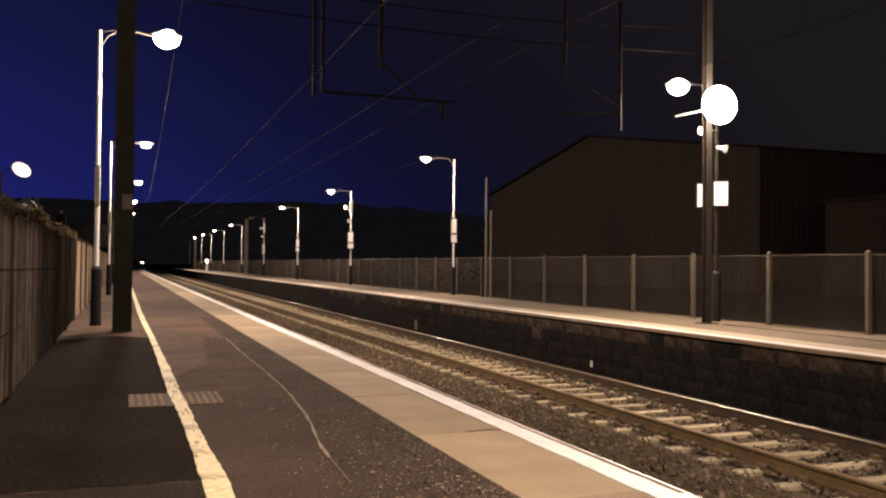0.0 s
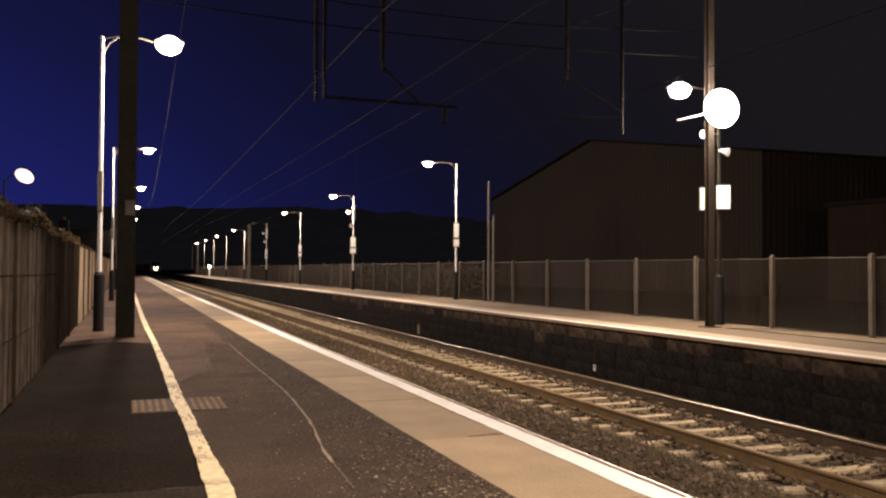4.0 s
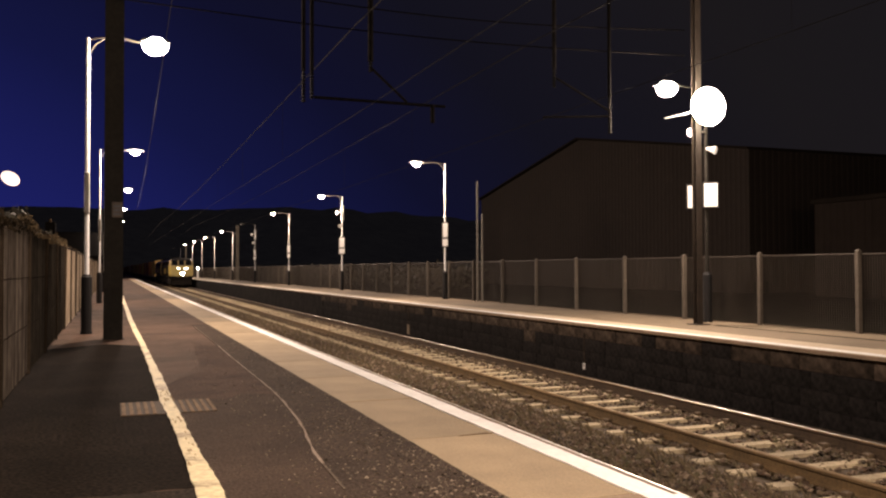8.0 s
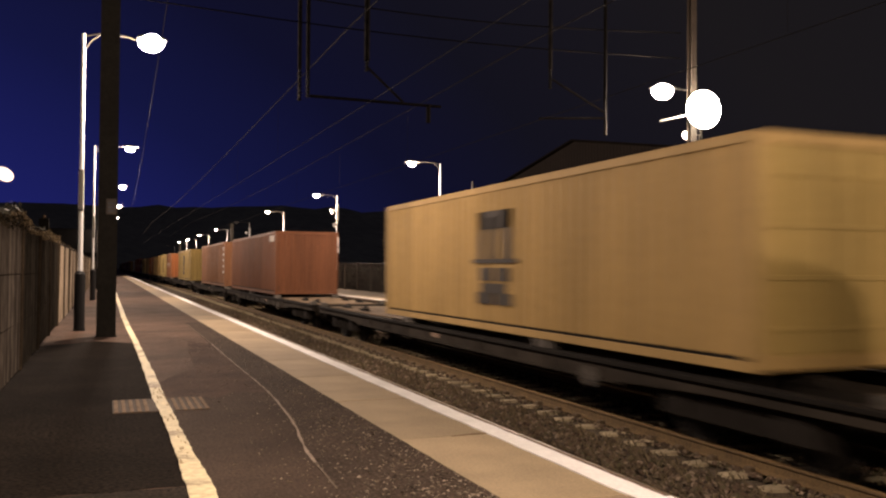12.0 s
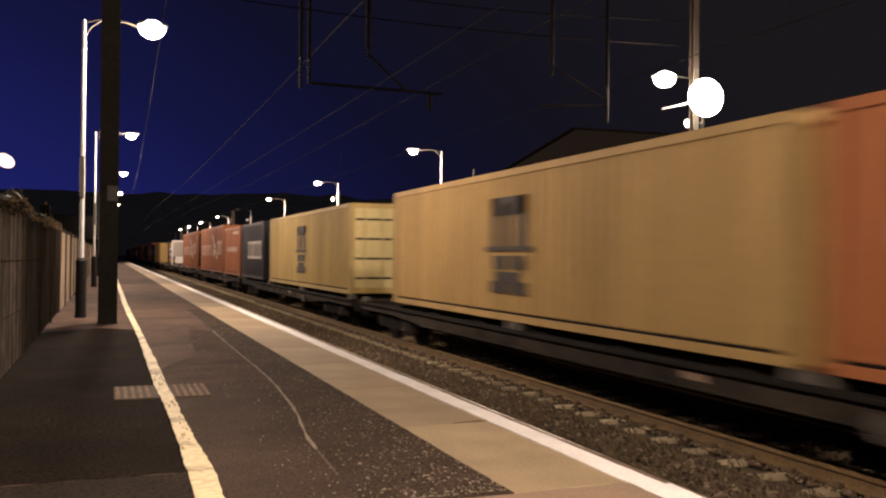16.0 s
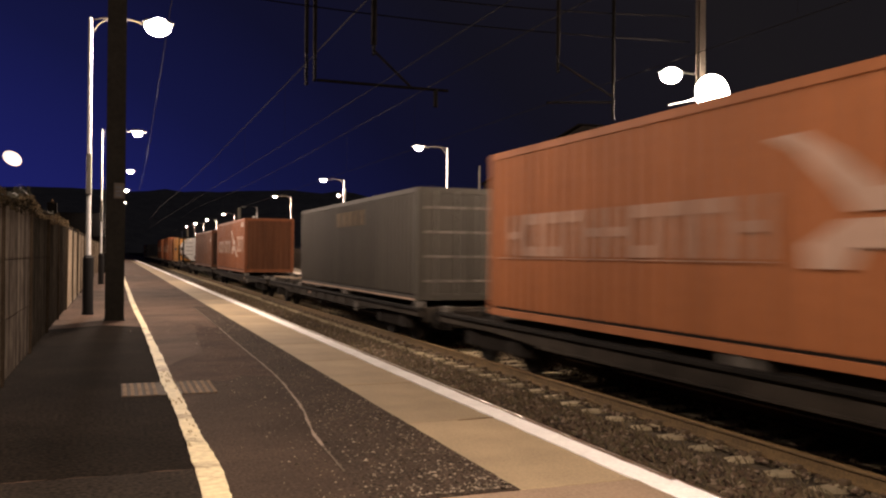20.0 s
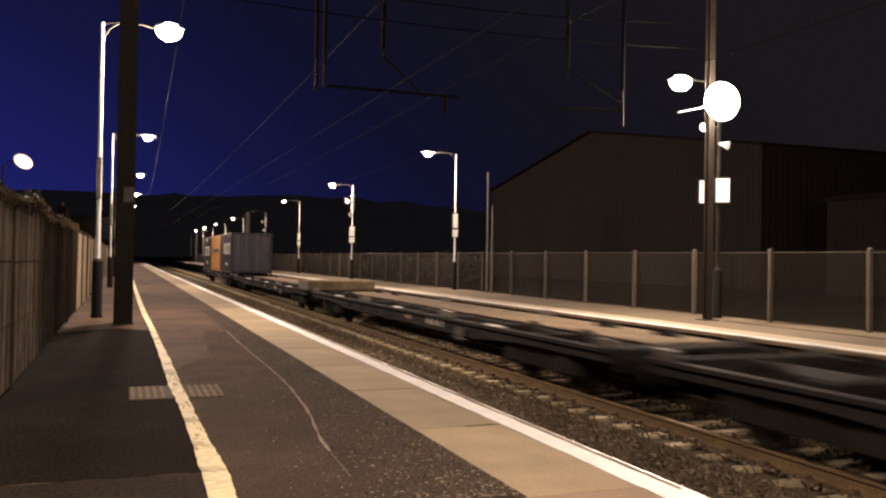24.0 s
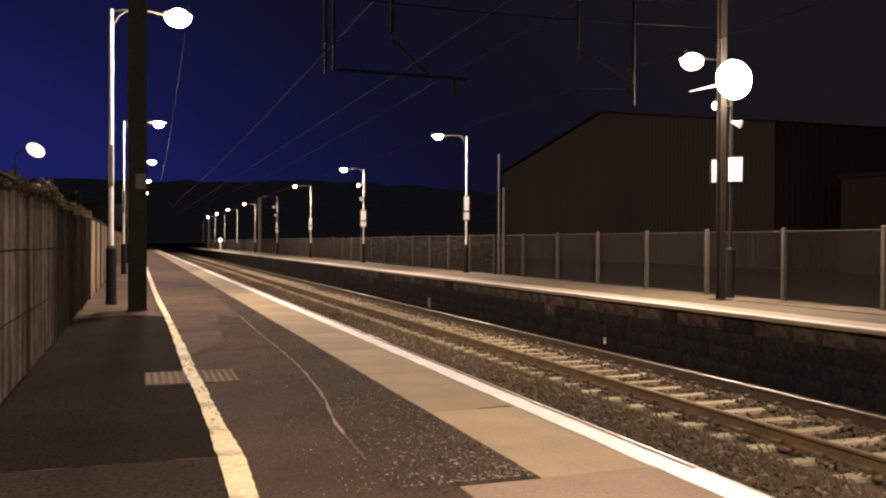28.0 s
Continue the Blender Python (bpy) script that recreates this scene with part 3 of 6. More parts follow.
extrude(bm, [(EDGE - 0.06, -0.125), (EDGE + 0.095, -0.125), (EDGE + 0.095, -0.024), (EDGE + 0.022, -0.024), (EDGE + 0.022, -0.088), (EDGE - 0.06, -0.088)], -20.0, 122.0)
bmesh.ops.recalc_face_normals(bm, faces=bm.faces)
part("nose", bm, M["nose"], cop, "weathered nose of the platform wall below the slabs")
# Near-black liner paints the shade inside the joint beside the nose.
bm = B()
box(bm, EDGE + 0.010, EDGE + 0.0215, -20.0, 3.57, -0.0878, -0.022)
part("gap_filler", bm, M["near_black"], cop, "near-black liner painting the shade in the joint")
strip("nose_line", [(EDGE + 0.06, -20.0), (EDGE + 0.06, 3.57)], 0.068, -0.024, M["white_line"], "white paint on the nose beside the wide slabs", "painted line", wob=0.004, seed=14)
strip("edge_line", [(EDGE - 0.074, -20.0), (EDGE - 0.074, 122.0)], 0.144, 0.004, M["white_line"], "bright white line painted along the platform edge", "painted line", wob=0.006, seed=12)

patch("slab_stain", [(2.08, 5.205), (2.24, 5.212), (2.335, 5.216), (2.335, 5.246), (2.22, 5.236)], 0.0055, M["slab_stain"], "dark chipped joint between edge slabs", "stain", wob=0.004, seed=51)

# drain cover across the yellow line
cov = base("drain_cover", (0.405, 7.12, 0.004))
tagged(cov, "ribbed rusty metal cover set in asphalt, crossed by the yellow line", "drain cover")
bm = B()
box(bm, -0.35, 0.34, -0.33, 0.33, -0.03, 0.003)
part("plate", bm, M["cover"], cov)
for i in (0, 1, 2, 3, 4, 8, 9, 10, 11, 12):
    bm = B()
    x = -0.325 + i * 0.054
    box(bm, x - 0.014, x + 0.014, -0.31, 0.31, 0.003, 0.0065, 0.001)
    part("rib", bm, M["cover_rib"], cov)

# leaf litter and grit on the asphalt
def litter(count, x0, xw, y0, yw, lo, hi):
    rng = np.random.default_rng(3 + count)
    u = rng.random(count)
    x, y = x0 + xw * rng.random(count) ** 0.5, y0 + yw * u ** 1.8
    vs, fs = [], []
    for i in range(count):
        s, a = lo + hi * rng.random(), rng.random() * 6.283
        c, q = math.cos(a) * s, math.sin(a) * s
        h = 0.004 + rng.random() * 0.006
        vs += [(x[i] + c, y[i] + q, 0.006), (x[i] - q * 0.5, y[i] + c * 0.5, 0.006 + h), (x[i] - c, y[i] - q, 0.006), (x[i] + q * 0.5, y[i] - c * 0.5, 0.006 + h * 0.4)]
        fs.append((4 * i, 4 * i + 1, 4 * i + 2, 4 * i + 3))
    return tagged(new("leaf_litter", raw("leaf_litter", vs, fs, M["litter"])), "small dry leaf scraps and grit lying on asphalt", "litter", kind="stuff")


litter(1500, 0.6, 1.12, 3.62, 11.0, 0.004, 0.008)
litter(420, 1.10, 0.62, 3.62, 2.6, 0.006, 0.010)

# far platform
bm = B()
box(bm, FAR_EDGE + 0.14, 40.0, -80.0, 170.0, -1.29, -0.114)
box(bm, FAR_EDGE + 0.16, FAR_EDGE + 0.79, -80.0, 170.0, -0.1135, -0.064)
tagged(new("platform_base", mesh_of("platform_base", bm, M["far_wall"])), "dark sooty masonry body of the opposite platform", "platform", kind="structure")
bm = B()
box(bm, FAR_EDGE + 0.80, 11.75, -80.0, 170.0, -0.113, 0.0)
tagged(new("platform_surface", mesh_of("platform_surface", bm, M["far_top"])), "pale worn platform surface opposite", "platform", kind="structure")
bm = B()
box(bm, 11.75, 40.0, -80.0, 170.0, -0.11, -0.02)
tagged(new("yard_ground", mesh_of("yard_ground", bm, M["ground"])), "dark yard ground behind the fence", "ground", kind="structure")
cop2 = base("platform_edge", (0, 0, 0))
tagged(cop2, "buff edge slabs of the opposite platform with a white line", "platform edge", kind="structure")
bm = B()
box(bm, FAR_EDGE, FAR_EDGE + 0.80, 0.004, 1.836, -0.060, 0.0, 0.006)
SLAB2 = mesh_of("slab", bm, M["coping_far"])
for i in range(96):
    part("slab", SLAB2, None, cop2, at=(0, -6.0 + 1.84 * i, random.uniform(-0.004, 0.003)))
bm = B()
box(bm, FAR_EDGE - 0.004, FAR_EDGE + 0.01, -40.0, 170.0, -0.054, -0.008)
tagged(new("edge_nose", mesh_of("edge_nose", bm, M["coping_worn"])), "darker nose of the opposite platform edge", "platform edge", kind="structure")
strip("edge_line", [(FAR_EDGE + 0.105, -40.0), (FAR_EDGE + 0.105, 170.0)], 0.19, 0.004, M["white_line"], "bright white line painted along the opposite platform edge", "painted line", wob=0.005, seed=13)
strip("gutter", [(10.62, -30.0), (10.60, 13.5)], 0.09, 0.0, M["asphalt_dark"], "narrow dark gutter along the far platform", "gutter", wob=0.01, seed=19)
# courses of stone in the face of the far platform
face = base("platform_wall", (FAR_EDGE + 0.14, 0, 0))
tagged(face, "sooty coursed stone face of the opposite platform", "platform wall", kind="structure")
rw = random.Random(21)
STONES = []
for w in (0.42, 0.55, 0.70, 0.86):
    bm = B()
    box(bm, -0.045, 0.0, 0.0015, w - 0.0015, 0.0015, 0.2435, 0.006)
    me = mesh_of("stone", bm, M["far_wall"])
    pale = me.copy()
    pale.materials[0] = M["far_wall_pale"]
    STONES.append((w, me, pale))
for row in range(4):
    y = 5.0 + row * 0.21
    while y < 38.0:
        w, me, pale = rw.choice(STONES)
        part("stone", pale if rw.random() < (0.0, 0.0, 0.04, 0.85)[row] else me, None, face, at=(rw.uniform(-0.006, 0.006), y, -1.05 + row * 0.245))
        y += w
bm = B()
box(bm, -0.02, 0.03, 38.4, 170.0, -1.05, -0.11)
box(bm, -0.02, 0.03, -80.0, 4.98, -1.05, -0.11)
part("plain_face", bm, M["far_wall"], face)

# dry weeds between the tracks
def weeds(count):
    rng = np.random.default_rng(31)
    vs, fs = [], []
    for i in range(count):
        x, y = 4.75 + 1.1 * rng.random(), 4.0 + 40 * rng.random() ** 1.8
        a, h, w = rng.random() * 6.283, 0.04 + 0.10 * rng.random() ** 2, 0.004 + 0.004 * rng.random()
        lx, ly = math.cos(a) * h * 0.7, math.sin(a) * h * 0.7
        z = -1.0
        vs += [(x - w, y, z), (x + w, y, z), (x + lx * 0.5 + w * 0.7, y + ly * 0.5, z + h * 0.7), (x + lx, y + ly, z + h)]
        fs += [(4 * i, 4 * i + 1, 4 * i + 2), (4 * i, 4 * i + 2, 4 * i + 3)]
    return tagged(new("dry_weeds", raw("dry_weeds", vs, fs, M["weeds"])), "dry brown weeds growing through the ballast", "weeds", kind="stuff")


weeds(4500)

# small plates on the face of the far platform
for y, z0, z1, w in ((15.2, -0.92, -0.80, 0.075), (26.2, -0.98, -0.68, 0.22)):
    pl = base("marker_plate", (FAR_EDGE + 0.085, y, 0))
    tagged(pl, "small pale marker plate on the sooty platform wall", "marker")
    bm = B()
    box(bm, -0.012, 0.02, -w / 2, w / 2, z0, z1, 0.004)
    part("plate", bm, M["sign_white"] if y < 20 else M["far_top"], pl)
    bm = B()
    box(bm, -0.016, -0.012, -w * 0.3, w * 0.25, z1 - 0.05, z1 - 0.03)
    part("mark", bm, M["sign_ink"], pl)
    bm = B()
    box(bm, 0.0, 0.025, -0.03, 0.03, z1, -0.2, 0.004)
    part("bracket", bm, M["far_wall_pale"], pl)

# ---- fences ----
def fence_panel_mesh(length, height, step, material, gap=0.05):
    """A welded mesh panel: upright and level wires and a top rail."""
    vs, fs = [], []

    def rod(a, b, r):
        a, b = Vector(a), Vector(b)
        i = len(vs)
        q = (b - a).to_track_quat("Z", "Y")
        for p in (a, b):
            for k in range(4):
                vs.append(tuple(p + q @ Vector((r * math.cos(k * 1.5708 + 0.785), r * math.sin(k * 1.5708 + 0.785), 0))))
        for k in range(4):
            fs.append((i + k, i + (k + 1) % 4, i + 4 + (k + 1) % 4, i + 4 + k))
    n = int(length / gap)
    for i in range(n + 1):
        rod((0, length * i / n, 0.02), (0, length * i / n, height), 0.0042)
    for j in range(int(height / step)):
        rod((0.006, 0, 0.03 + step * j), (0.006, length, 0.03 + step * j), 0.0036)
    return raw("mesh_panel", vs, fs, material)


def fence(name, x, y_start, bays, pitch, height, label, lean=0.0, step=0.042, wire="mesh", stake="fence_post", pale_from=999, rail=None, bare_to=-1, gap=0.05):
    f = base(name, (x, y_start, 0))
    tagged(f, label, "fence", kind="structure")
    bm = B()
    hw = 0.055 if height > 1.4 else 0.043
    box(bm, -hw, hw, -hw, hw, -0.1, height + 0.03, 0.010)
    extrude(bm, [(-hw, height + 0.03), (hw, height + 0.03), (0.0, height + 0.06)], -hw + 0.005, hw - 0.005)
    post = mesh_of("post", bm, M[stake])
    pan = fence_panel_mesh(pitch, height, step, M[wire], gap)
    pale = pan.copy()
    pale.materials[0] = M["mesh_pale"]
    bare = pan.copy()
    bare.materials[0] = M["mesh_grey"]
    bm = B()
    tube(bm, (0, 0, height - 0.01), (0, pitch, height - 0.01), 0.016, seg=6)
    top = mesh_of("top_rail", bm, M[rail or wire])
    for i in range(bays + 1):
        p = part("post", post, None, f, at=(0, i * pitch, 0))
        p.rotation_euler = (random.uniform(-1, 1) * lean, random.uniform(-1, 1) * lean, random.uniform(-0.06, 0.06))
        if i < bays:
            part("mesh_panel", pale if i >= pale_from else bare if i <= bare_to else pan, None, f, "pale mesh panel" if i >= pale_from else "grey mesh panel" if i <= bare_to else "", at=(0.03, i * pitch, random.uniform(-0.015, 0.015)))
            part("top_rail", top, None, f, at=(0.03, i * pitch, random.uniform(-0.012, 0.012)))
    return f


fence("fence_far", 11.42, 10.93 - 2.325 * 8, 72, 2.325, 1.32, "welded mesh fence with pale concrete posts along the platform", 0.010)
fence("fence_near", -0.86, -9.2, 50, 2.40, 1.52, "tall dark welded mesh fence with concrete posts beside the asphalt", 0.012, 0.49, "mesh_near", "fence_post_near", 11, "near_black", 7, 0.020)


def foliage(name, count, xr, yr, zt, label, seed=1, size=0.05, material=None, rough=1.0, low=0.05):
    """Bushes as many small leaves on twigs, with an uneven top."""
    rng = np.random.default_rng(seed)
    x, y = xr[0] + (xr[1] - xr[0]) * rng.random(count), yr[0] + (yr[1] - yr[0]) * rng.random(count) ** 1.4
    top = np.array([zt * (0.72 + rough * 0.42 * noise.noise(Vector((a * 0.6, b * 0.55, seed))) + rough * 0.18 * noise.noise(Vector((a * 2, b * 1.9, seed + 4)))) for a, b in zip(x, y)])
    z = low + (top - low) * rng.random(count) ** 0.55
    d1 = rng.normal(size=(count, 3))
    d1 /= np.linalg.norm(d1, axis=1)[:, None]
    d2 = np.cross(d1, rng.normal(size=(count, 3)))
    d2 /= np.linalg.norm(d2, axis=1)[:, None]
    s = size * (0.6 + 0.9 * rng.random((count, 1)))
    c = np.stack([x, y, z], -1)
    vs = np.stack([c - d1 * s, c + d2 * s * 0.5, c + d1 * s, c - d2 * s * 0.5], 1).reshape(-1, 3)
    fs = np.arange(count * 4).reshape(-1, 4)
    return tagged(new(name, raw(name, vs.tolist(), fs.tolist(), material or M["leaf"])), label, "bushes", kind="stuff")


foliage("bushes", 2600, (-0.90, -0.77), (4.0, 10.4), 2.10, "dark ivy hanging over the top of the fence", 27, 0.016, M["ivy"], 0.14, 1.40)
foliage("dry_growth", 2400, (-0.90, -0.76), (9.6, 17.0), 2.24, "dry tan stems along the top of the overgrown fence", 23, 0.013, M["dry_stem"], 0.25, 1.46)
foliage("bushes", 15000, (-1.20, -0.90), (3.0, 17.8), 2.28, "dark ivy grown thick behind the mesh of the fence", 12, 0.04, None, 0.25)
foliage("bushes", 14000, (-2.6, -0.96), (5.0, 34.0), 1.95, "dark overgrown bushes behind the mesh fence", 2, 0.055, None, 0.5)
foliage("bushes", 8000, (-9.0, -2.4), (14.0, 54.0), 1.15, "dark overgrown bushes beyond the fence", 5, 0.11)
foliage("bushes", 5000, (12.2, 15.0), (34.0, 120.0), 1.5, "dark scrub behind the far fence", 8, 0.10)

# ---- lamp columns ----
def lamp_head(parent, lit, x, z, far=False, k=1.0):
    """A street lantern on the arm's end, with a bowl beneath."""
    bm = B()
    extrude(bm, [(x - 0.25, z + 0.06), (x + 0.25, z + 0.06), (x + 0.20, z + 0.10), (x - 0.05, z + 0.13), (x - 0.21, z + 0.10)], -0.12, 0.12)
    h = part("lantern", bm, M["head_grey"], parent, "grey lantern housing")
    bm = B()
    # Bowl is larger than a real one to take in the bloom.
    bmesh.ops.create_uvsphere(bm, u_segments=14, v_segments=8, radius=1.0)
    for v in bm.verts:
        v.co = Vector((x + v.co.x * 0.225 * k, v.co.y * 0.18 * k, z + 0.03 + v.co.z * k * (0.175 if v.co.z < 0 else 0.13)))
    part("bowl", bm, M["lens_far" if far else "lens"] if lit else M["head_grey"], h, "glowing white bowl enlarged for its bloom" if lit else "", smooth=True)


def lamp_column(x, y, side, lit=True, far=False, height=5.0, reach=1.08, shaft="post_grey", label="white steel lamp column with a black base, lit at dusk"):
    c = base("lamp_column", (x, y, 0))
    tagged(c, label, "lamp post", group="platform lamp columns")
    bm = B()
    tube(bm, (0, 0, -0.02), (0, 0, 0.95), 0.088, seg=14)
    tube(bm, (0, 0, 0.0), (0, 0, 0.05), 0.096, seg=14)
    tube(bm, (0, 0, 0.95), (0, 0, 1.00), 0.088, 0.052, seg=14)
    part("base_section", bm, M["post_black"], c, "matt black lower section")
    bm = B()
    thin = 0.82 if y < 20 else 0.64
    tube(bm, (0, 0, 1.00), (0, 0, height), 0.050 * thin, 0.040 * thin, seg=14)
    part("shaft", bm, M[shaft], c)
    bm = B()
    bow(bm, [(0, 0, height - 0.04), (side * 0.22, 0, height + 0.02), (side * 0.62, 0, height + 0.03), (side * 0.86, 0, height - 0.02)], 0.024 * thin)
    bow(bm, [(0, 0, height - 0.30), (side * 0.12, 0, height - 0.10), (side * 0.26, 0, height + 0.01)], 0.014, 6)
    part("arm", bm, M["arm_dark"], c)
    lamp_head(c, lit, side * reach, height - 0.06, far, 1.0 if y < 20 else 0.68 if y < 50 else 0.52)
    return c


def sign_box(parent, x, y, z, w, h, rz, label, case="post_black"):
    """A flat notice box on a column, with a dark frame and lines of unreadable print."""
    bm = B()
    box(bm, -w / 2 - 0.03, w / 2 + 0.03, -0.035, 0.035, -h / 2 - 0.03, h / 2 + 0.03, 0.008)
    s = part("sign_case", bm, M[case], parent, "black sign case" if case == "post_black" else "grey sign case", at=(x, y, z))
    s.rotation_euler = (0, 0, radians(rz))
    bm = B()
    box(bm, -w / 2, w / 2, -0.041, -0.036, -h / 2, h / 2)
    box(bm, -w / 2, w / 2, 0.036, 0.041, -h / 2, h / 2)
    part("sign_face", bm, M["sign_white"], s, label)
    return s


def loudspeaker(parent, z, rz, off=0.16, k=1.0):
    bm = B()
    tube(bm, (0, -0.04 * k, 0), (0, -0.22 * k, -0.05 * k), 0.045 * k, 0.115 * k, seg=12)
    tube(bm, (0, 0.03 * k, 0.01), (0, -0.05 * k, 0), 0.05 * k, seg=10)
    s = part("loudspeaker", bm, M["sign_white"], parent, "white horn loudspeaker", at=(0, 0, z))
    s.rotation_euler = (0, 0, radians(rz))
    s.location = (off * math.sin(radians(rz)), -off * math.cos(radians(rz)), z)
    bm = B()
    bow(bm, [(0, 0.0, 0.0), (0, off * 0.9, 0.0)], 0.016, 6)
    part("bracket", bm, M["galv"], s)


for y in LEFT_Y + BACK_Y:
    c = lamp_column(POST_X, y, 1)
    if y in LEFT_Y[:3]:
        sign_box(c, 0.0, -0.10, 2.35, 0.20, 0.62, 90, "narrow white notice", "galv")
for i, y in enumerate(RIGHT_Y + (-0.4, -15.2)):
    c = lamp_column(POST_X2, y, -1, height=4.66 if i == 0 else 4.86, reach=0.92 if i == 0 else 1.08, shaft="mast_dark" if i == 0 else "post_grey", lit=(i not in (4, 9)), far=(i in (5, 6, 7, 8)))
    if i in (1, 2, 3, 4):
        sign_box(c, -0.03, -0.10, 2.46, 0.26 if i == 2 else 0.17, 0.50, -20, "white printed notice panel")
        sign_box(c, -0.03, -0.10, 2.02, 0.28 if i == 2 else 0.19, 0.26, -20, "white printed notice panel")
    if i in (2, 4):
        loudspeaker(c, 4.05, -60)
        loudspeaker(c, 3.35, -30)
        bm = B()
        box(bm, -0.07, 0.07, -0.12, -0.03, 3.6, 4.4, 0.02)
        part("camera_housing", bm, M["sign_white"], c, "white camera housing")
    if i == 0:
        # horns and notice panels on the column beside the mast
        loudspeaker(c, 3.80, -80, 0.28, 0.75)
        loudspeaker(c, 3.46, 30, 0.03, 0.75)
        sign_box(c, -0.32, 0.10, 2.50, 0.09, 0.44, -34, "white printed notice panel")
        sign_box(c, 0.01, -0.12, 2.53, 0.25, 0.46, -34, "white printed notice panel")

# two thin poles behind the far platform
for x, y, h in ((11.30, 26.6, 3.98), (11.34, 26.3, 2.85)):
    p = base("thin_pole", (x, y, 0))
    tagged(p, "thin weathered grey pole beside the fence", "pole")
    bm = B()
    tube(bm, (0, 0, -0.02), (0, 0, h), 0.045, 0.034, seg=8)
    part("shaft", bm, M["galv"], p)
    bm = B()
    tube(bm, (0, 0, h), (0, 0, h + 0.03), 0.04, 0.01, seg=8)
    part("cap", bm, M["galv"], p)
# small bright bulkhead light on the far platform
p = base("platform_light", (10.6, 121.0, 0))
tagged(p, "low white light on a short pale post", "lamp post")
bm = B()
box(bm, -0.12, 0.12, -0.08, 0.08, -0.02, 1.15, 0.02)
part("post", bm, M["sign_white"], p)
bm = B()
bmesh.ops.create_uvsphere(bm, u_segments=10, v_segments=8, radius=0.15, matrix=Matrix.Translation((0, -0.1, 1.30)))
part("globe", bm, M["lens_far"], p, "glowing white globe", smooth=True)

# ---- overhead line ----
def mast(x, y, height, material, name="overhead_mast", plate=False, k=1.0):
    m = base(name, (x, y, 0))
    tagged(m, "rolled steel overhead line mast standing on the platform", "mast", group="overhead masts")
    bm = B()
    extrude(bm, [(-0.14, -0.14), (0.14, -0.14), (0.14, -0.122), (0.010, -0.122), (0.010, 0.122), (0.14, 0.122), (0.14, 0.14), (-0.14, 0.14), (-0.14, 0.122), (-0.010, 0.122), (-0.010, -0.122), (-0.14, -0.122)], -0.05, height)
    for v in bm.verts:
        v.co = Vector((v.co.x * k, v.co.z * k, v.co.y))
    bmesh.ops.recalc_face_normals(bm, faces=bm.faces)
    part("column", bm, material, m)
    bm = B()
    box(bm, -0.16, 0.16, -0.16, 0.16, -0.03, 0.015, 0.005)
    part("base_plate", bm, material, m)
    if plate:
        bm = B()
        box(bm, -0.03, 0.13, -0.160, -0.143, 1.88, 2.12, 0.006)
        pl = part("mast_plate", bm, M["plate"], m, "small pale plate with worn print")
        bm = B()
        for k in range(3):
            box(bm, 0.0, 0.10, -0.164, -0.160, 1.92 + k * 0.06, 1.945 + k * 0.06)
        part("print", bm, M["sign_ink"], pl)
    return m


mast(0.0, 14.45, 7.6, M["mast_dark"], plate=True)
rm = mast(10.46, 13.85, 7.6, M["mast"], k=0.46)
bm = B()
tube(bm, (0.0, -0.10, 4.14), (0.0, -0.34, 4.13), 0.12, 0.30, seg=20)
bow(bm, [(0.0, -0.09, 3.95), (0.0, -0.22, 3.97), (0.0, -0.24, 4.05)], 0.02, 6)
fl = part("floodlight", bm, M["head_grey"], rm, "bright floodlight aimed along the platform")
bm = B()
# Lens swells past its housing to carry the floodlight's bloom.
bmesh.ops.create_uvsphere(bm, u_segments=20, v_segments=12, radius=1.0)
for v in bm.verts:
    v.co = Vector((0.0 + v.co.x * 0.36, -0.36 + v.co.y * 0.20, 4.12 + v.co.z * 0.36))
part("flood_lens", bm, M["lens"], fl, "glaring white lens enlarged for its bloom", smooth=True)
bm = B()
tube(bm, (-0.05, -0.10, 4.10), (-0.42, -0.24, 3.98), 0.020, 0.015, seg=8)
tube(bm, (-0.42, -0.24, 3.98), (-1.00, -0.40, 3.83), 0.015, 0.009, seg=8)
part("bracket_arm", bm, M["sign_white"], rm, "white bracket arm")
lamp_at(10.46 - 0.75, 13.85 - 1.75, 4.13, 420)
for y in (84.5, 147.5):
    # Paler mast cut near lamp height, painting in the part the lamps light.
    mast(11.05, y, 5.3, M["mast_pale"])
    mast(-0.1, y, 7.2, M["mast_dark"])

gan = base("overhead_gantry", (0, 14.2, 0))
tagged(gan, "dark lattice gantry with drop posts and insulators over the tracks", "gantry")
bm = B()
for z in (6.55, 7.25):
    for dy in (-0.22, 0.22):
        box(bm, -0.1, 10.6, dy - 0.035, dy + 0.035, z - 0.035, z + 0.035)
for k in range(14):
    x = k * 0.76
    for dy in (-0.22, 0.22):
        tube(bm, (x, dy, 6.55), (x + 0.38, dy, 7.25), 0.022, seg=6)
        tube(bm, (x + 0.38, dy, 7.25), (x + 0.76, dy, 6.55), 0.022, seg=6)
part("boom", bm, M["gantry"], gan)
